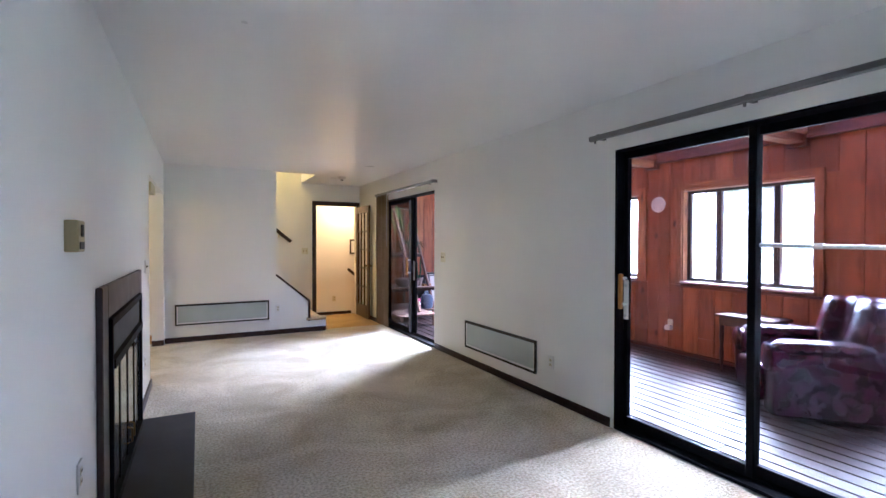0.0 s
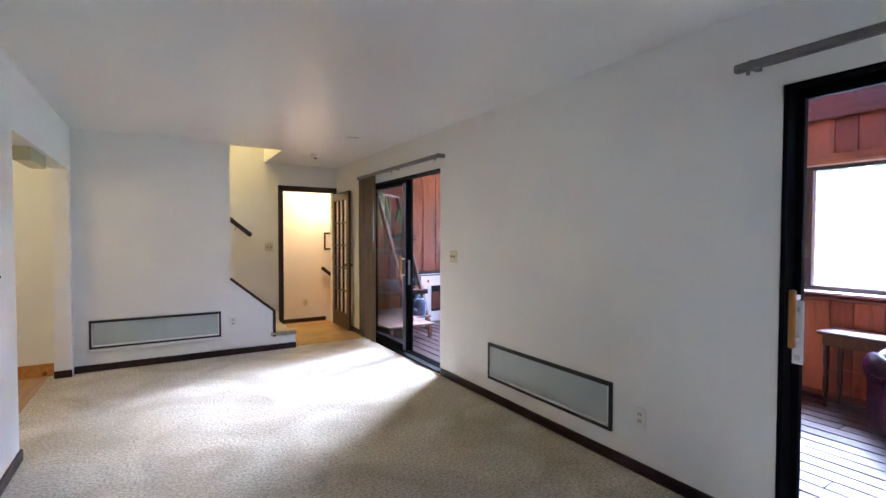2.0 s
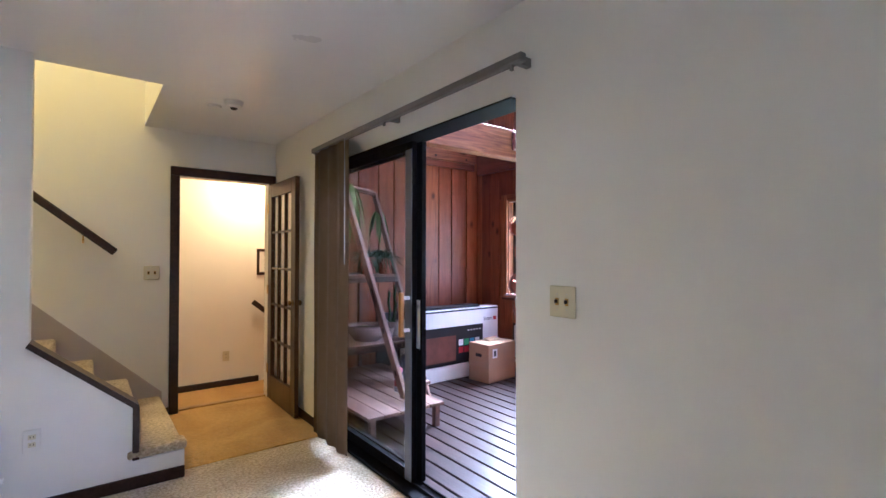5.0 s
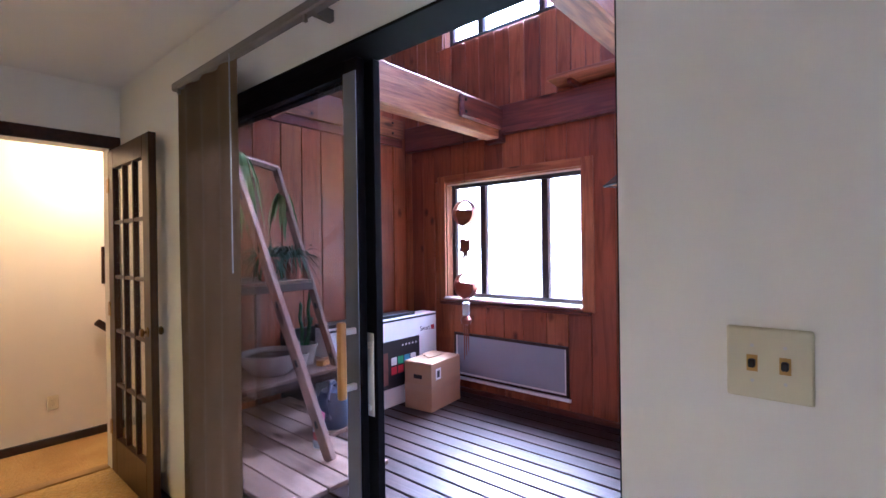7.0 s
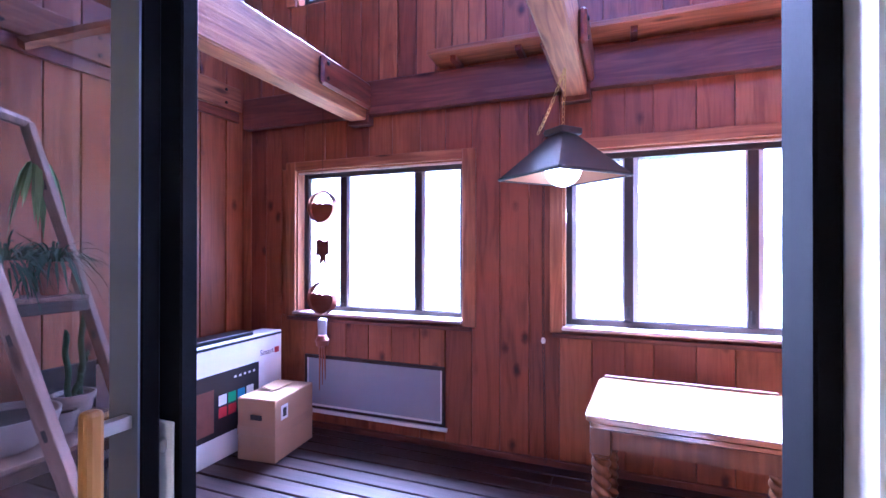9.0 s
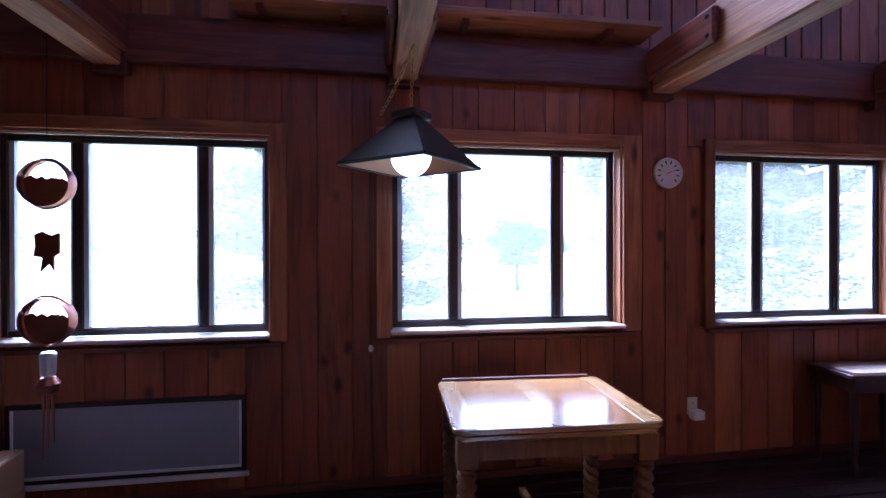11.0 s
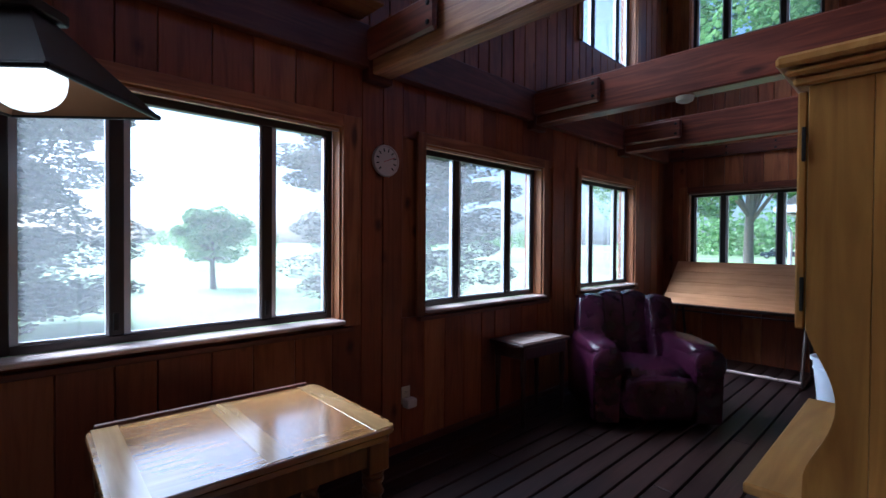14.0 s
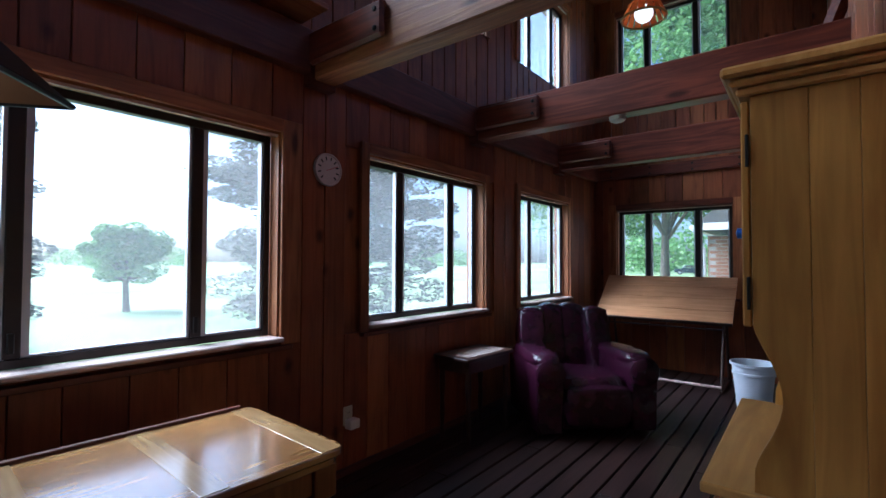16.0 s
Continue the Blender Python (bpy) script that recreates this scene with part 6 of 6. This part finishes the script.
def leaves(rng, centre, rx, rz, n, size, full=False, flat=0.8, tilt=0.9):
    """A crown of many small leaf clumps, in uneven limbs with gaps."""
    verts, faces = [], []
    blobs = []
    for i in range(130 if full else 48):
        a, h = rng.uniform(0, 2 * math.pi), rng.uniform(-1 if full else -0.85, 1)
        r = math.sqrt(max(0.05, 1 - (max(0, h) if full else h) ** 2 * 0.9)) * rng.uniform(0.35, 0.95)
        blobs.append((centre[0] + rx * r * math.cos(a), centre[1] + rx * r * math.sin(a), centre[2] + rz * h, rng.uniform(0.22, 0.42)))
    for i in range(n):
        bx, by, bz, br = rng.choice(blobs)
        while True:
            u = Vector((rng.uniform(-1, 1), rng.uniform(-1, 1), rng.uniform(-1, 1)))
            if 0.05 < u.length < 1:
                break
        u = u.normalized() * (u.length ** 0.5)
        p = Vector((bx + u.x * rx * br, by + u.y * rx * br, bz + u.z * rx * br * flat))
        s = size * rng.uniform(0.5, 1.3)
        q = Euler((rng.uniform(-tilt, tilt), rng.uniform(-tilt, tilt), rng.uniform(0, 6.3))).to_matrix()
        k = len(verts)
        for a, b in ((-1, -0.2), (-0.2, -0.8), (0.9, -0.3), (0.7, 0.6), (-0.3, 0.8)):
            verts.append(p + q @ Vector((a * s, b * s, 0.12 * s * a * b)))
        faces.append((k, k + 1, k + 2, k + 3, k + 4))
    me = bpy.data.meshes.new("crown")
    me.from_pydata(verts, [], faces)
    return me, blobs


def tree(at, height, rx, trunk, mat, n, size, seed, label, full=False, flat=0.8, tilt=0.9):
    rng = random.Random(seed)
    t = thing("tree", label, "tree", (at[0], at[1], GROUND))
    rz = (height - trunk) / 2
    me, blobs = leaves(rng, (0, 0, trunk + rz), rx, rz, n, size, full, flat, tilt)
    me.materials.append(mat)
    cr = new("crown", me)
    cr.parent = t
    r0 = min(0.035 * height, 0.26)
    part("trunk", tube([(0, 0, -0.1), (0.05, 0.02, trunk * 0.5), (0.0, 0.06, trunk), (0.1, 0.0, trunk + rz * 1.2)], [r0 * 1.25, r0, r0 * 0.85, r0 * 0.25], 10), BARK, t, smooth=True)
    for b in blobs[:9]:
        part("limb", tube([(0, 0.03, trunk * rng.uniform(0.85, 1.1)), (b[0] * 0.5, b[1] * 0.5, (trunk + b[2]) / 2), b[:3]], [r0 * 0.5, r0 * 0.3, r0 * 0.1], 6), BARK, t)
    return t


tree((25.6, -0.4), 3.45, 1.55, 1.25, LEAF_GREEN, 14000, 0.075, 1, "small spreading green tree alone on the lawn", False, 0.6, 0.7)
tree((15.4, -2.5), 8.5, 3.3, 0.6, LEAF_PURPLE, 95000, 0.07, 2, "large copper-leaved maple with low branches", True, 0.32, 0.55)
tree((17.5, 7.6), 9.0, 3.3, 0.5, LEAF_PURPLE, 95000, 0.07, 3, "large copper-leaved maple near the windows", True, 0.32, 0.55)
tree((17.5, -32.0), 19.0, 6.5, 3.8, LEAF_GREEN, 34000, 0.15, 4, "tall green shade tree beside the drive")
tree((11.0, -26.0), 21.0, 7.0, 3.9, LEAF_GREEN, 42000, 0.15, 5, "tall green shade tree with a thick trunk")


def woods():
    rng = random.Random(11)
    verts, faces = [], []
    for i in range(42):
        az = radians(rng.uniform(35, 205))
        d = rng.uniform(96, 130) if az > 2.7 else rng.uniform(190, 250)
        cx, cy, h, w = 4 + d * math.sin(az), 5 + d * math.cos(az), rng.uniform(6, 13) if az > 2.7 else rng.uniform(4, 9), rng.uniform(5, 9)
        for k in range(620):
            u = Vector((rng.gauss(0, 0.45), rng.gauss(0, 0.45), rng.uniform(0, 1)))
            p = Vector((cx + u.x * w, cy + u.y * w, GROUND + 0.3 + u.z * h * (1 - 0.35 * min(1, abs(u.x) + abs(u.y)))))
            s = rng.uniform(0.22, 0.5)
            q = Euler((rng.uniform(-1.2, 1.2), rng.uniform(-1.2, 1.2), rng.uniform(0, 6.3))).to_matrix()
            j = len(verts)
            for a, b in ((-1, -0.3), (0.1, -0.9), (1, 0.1), (0.2, 0.8), (-0.7, 0.6)):
                verts.append(p + q @ Vector((a * s, b * s, 0)))
            faces.append((j, j + 1, j + 2, j + 3, j + 4))
    me = bpy.data.meshes.new("far_woods")
    me.from_pydata(verts, [], faces)
    me.materials.append(LEAF_GREEN)
    tagged(new("far_woods", me), "line of green woods beyond the road", "woods", "", "stuff")


woods()


def bushes():
    rng = random.Random(21)
    for x, y, r in ((10.2, 8.9, 0.7), (10.8, 2.0, 0.55), (10.0, 0.2, 0.6), (12.3, -0.4, 0.5), (9.6, 3.6, 0.45), (10.4, 10.4, 0.6)):
        b = thing("shrub", "low green shrub in the bed outside the windows", "shrub", (x, y, GROUND))
        me, _ = leaves(rng, (0, 0, r * 0.55), r, r * 0.5, 420, 0.075)
        me.materials.append(LEAF_GREEN)
        ob = new("crown", me)
        ob.parent = b


bushes()


def brick_wing():
    h = thing("brick_house", "brick house wing with a dark gable and white gutter", "house")
    x0, x1, y0, zb, zt = 1.2, 5.25, -3.6, GROUND, 1.85
    part("wall", block(x0, y0 - 0.2, zb, x1 - 0.012, y0 - 0.012, zt), MORTAR, h)
    bw, bh = 0.203, 0.068
    me = None
    n = 0
    base_bm = block(0, 0, 0, bw - 0.011, 0.012, bh - 0.011, 0.002)
    me = bpy.data.meshes.new("brick")
    base_bm.to_mesh(me)
    base_bm.free()
    me.materials.append(BRICK)
    for j in range(22):
        z = zt - 0.01 - (j + 1) * bh
        for i in range(6):
            x = x1 - 0.02 - (i + 1) * bw - (bw / 2 if j % 2 else 0)
            o = new("brick", me)
            o.parent = h
            o.location = (x, y0 - 0.011, z)
    part("side_wall", block(x1 - 0.011, -14, zb, x1 + 0.002, y0, zt), BRICK, h)
    part("roof", outline([(x0 - 0.3, 1.95), (x1 + 0.14, 1.95), (x1 + 0.14, 2.05), ((x0 + x1) / 2, 3.9), (x0 - 0.3, 2.05)], 'Y', -14, y0 + 0.45), SHINGLE, h)
    part("fascia", block(x0 - 0.3, y0 + 0.452, 1.93, x1 + 0.14, y0 + 0.48, 2.06), WHITECARD, h)
    part("gutter", tube([(x1 + 0.19, y0 + 0.5, 1.98), (x1 + 0.19, -14, 1.98)], 0.055, 8), PAILWHITE, h)
    part("downspout", tube([(x1 + 0.19, y0 + 0.30, 1.94), (x1 + 0.14, y0 + 0.05, 1.75), (x1 + 0.08, y0 - 0.06, 1.6), (x1 + 0.08, y0 - 0.06, zb)], 0.035, 8), PAILWHITE, h)


brick_wing()


def car():
    c = thing("parked_car", "dark sport utility car parked beyond the trees", "car", (20.0, -83.0, GROUND), 8)
    body = outline([(-2.2, 0.35), (2.2, 0.35), (2.25, 0.75), (2.1, 0.95), (1.15, 1.05), (0.6, 1.6), (-1.6, 1.65), (-2.1, 1.1), (-2.25, 0.8)], 'Y', -0.9, 0.9, 0.05)
    part("body", body, CARPAINT, c)
    part("window", block(-1.5, -0.92, 1.1, -0.45, 0.92, 1.5, 0.02), FIREGLASS, c)
    part("window", block(-0.35, -0.92, 1.1, 0.6, 0.92, 1.5, 0.02), FIREGLASS, c)
    for x in (-1.4, 1.4):
        for y in (-0.92, 0.72):
            w = lathe([(0, 0), (0.34, 0), (0.36, 0.03), (0.36, 0.17), (0.34, 0.2), (0, 0.2)], 24)
            bmesh.ops.transform(w, matrix=pose(x, y + 0.2, 0.36, 90), verts=w.verts)
            wh = part("wheel", w, RUBBER, c)
            r = lathe([(0, 0), (0.2, 0), (0.2, 0.205), (0, 0.21)], 18)
            bmesh.ops.transform(r, matrix=pose(x, y + 0.203, 0.36, 90), verts=r.verts)
            part("rim", r, GREYMETAL, wh)


car()

# ---- boards of the sunroom ----
PLANK = 0.205


def planks(wall, axis, face, side, a0, a1, z0, z1, holes, wide=1.0, gap=0.004):
    """Upright boards on a wall, cut round the openings."""
    rng = random.Random(len(holes) + int(a1 * 10))
    root = bpy.data.objects[wall]
    a = a0
    while a < a1 - 0.02:
        w = wide * PLANK * rng.choice((0.8, 1.0, 1.0, 1.15))
        b = min(a1, a + w)
        spans = [(z0, z1)]
        for h in holes:
            if h[0] < b - 0.003 and h[1] > a + 0.003:
                nxt = []
                for s0, s1 in spans:
                    if h[2] > s0 + 0.01:
                        nxt.append((s0, min(s1, h[2])))
                    if h[3] < s1 - 0.01:
                        nxt.append((max(s0, h[3]), s1))
                spans = [s for s in nxt if s[1] > s[0]]
        for s0, s1 in spans:
            d0, d1 = face, face + side * (0.018 + 0.003 * rng.random())
            u0, u1 = a + gap / 2, b - gap / 2
            bm = block(d0, u0, s0, d1, u1, s1, 0.003) if axis == 'X' else block(u0, d0, s0, u1, d1, s1, 0.003)
            part("plank", bm, CEDAR, root)
        a = b


eh = [(w[0] - 0.02, w[1] + 0.02, z[0] - 0.02, z[1] + 0.02) for w, z, _ in EAST_WINDOWS + EAST_UPPER]
sh_holes = [(w[0] - 0.02, w[1] + 0.02, z[0] - 0.02, z[1] + 0.02) for w, z, _ in SOUTH_WINDOWS]
dv_holes = [(w[0] - 0.02, w[1] + 0.02, z[0] - 0.02, z[1] + 0.02) for w, z, _ in WEST_UPPER_ADDED]
dv_holes += [(SD1[0] - 0.02, SD1[1] + 0.02, -0.2, SDTOP + 0.02), (SD2[0] - 0.02, SD2[1] + 0.02, -0.2, SDTOP + 0.02)]
SEAM = 2.62
for z0, z1, wide, gap in ((DECKZ + 0.002, SEAM - 0.002, 1.0, 0.004), (SEAM + 0.002, TOP - 0.002, 0.78, 0.012)):
    planks("wall_east", 'X', EAST - 0.001, -1, SOUTH, NORTH, z0, z1, eh, wide, gap)
    planks("wall_south", 'Y', SOUTH - 0.019, 1, SUN + 0.004, EAST - 0.03, z0, z1, sh_holes, wide, gap)
    planks("wall_divider", 'X', SUN + 0.001, 1, SOUTH + 0.03, NORTH - 0.03, z0, z1, dv_holes, wide, gap)
    planks("wall_north", 'Y', NORTH + 0.019, -1, SUN + 0.004, EAST - 0.03, z0, z1, [], 1.25, 0.010)
dk = bpy.data.objects["subfloor_sunroom"]
nb = 19
bwid = (EAST - SUN - 0.03) / nb
drng = random.Random(3)
for i in range(nb):
    x0 = SUN + 0.012 + bwid * i
    cut = drng.uniform(2.5, 7.0)
    for y0, y1 in ((SOUTH + 0.005, cut), (cut + 0.003, NORTH - 0.005)):
        part("deck_board", block(x0 + 0.007, y0, -0.075, x0 + bwid - 0.007, y1, DECKZ - 0.002 * drng.random(), 0.004), DECK, dk)
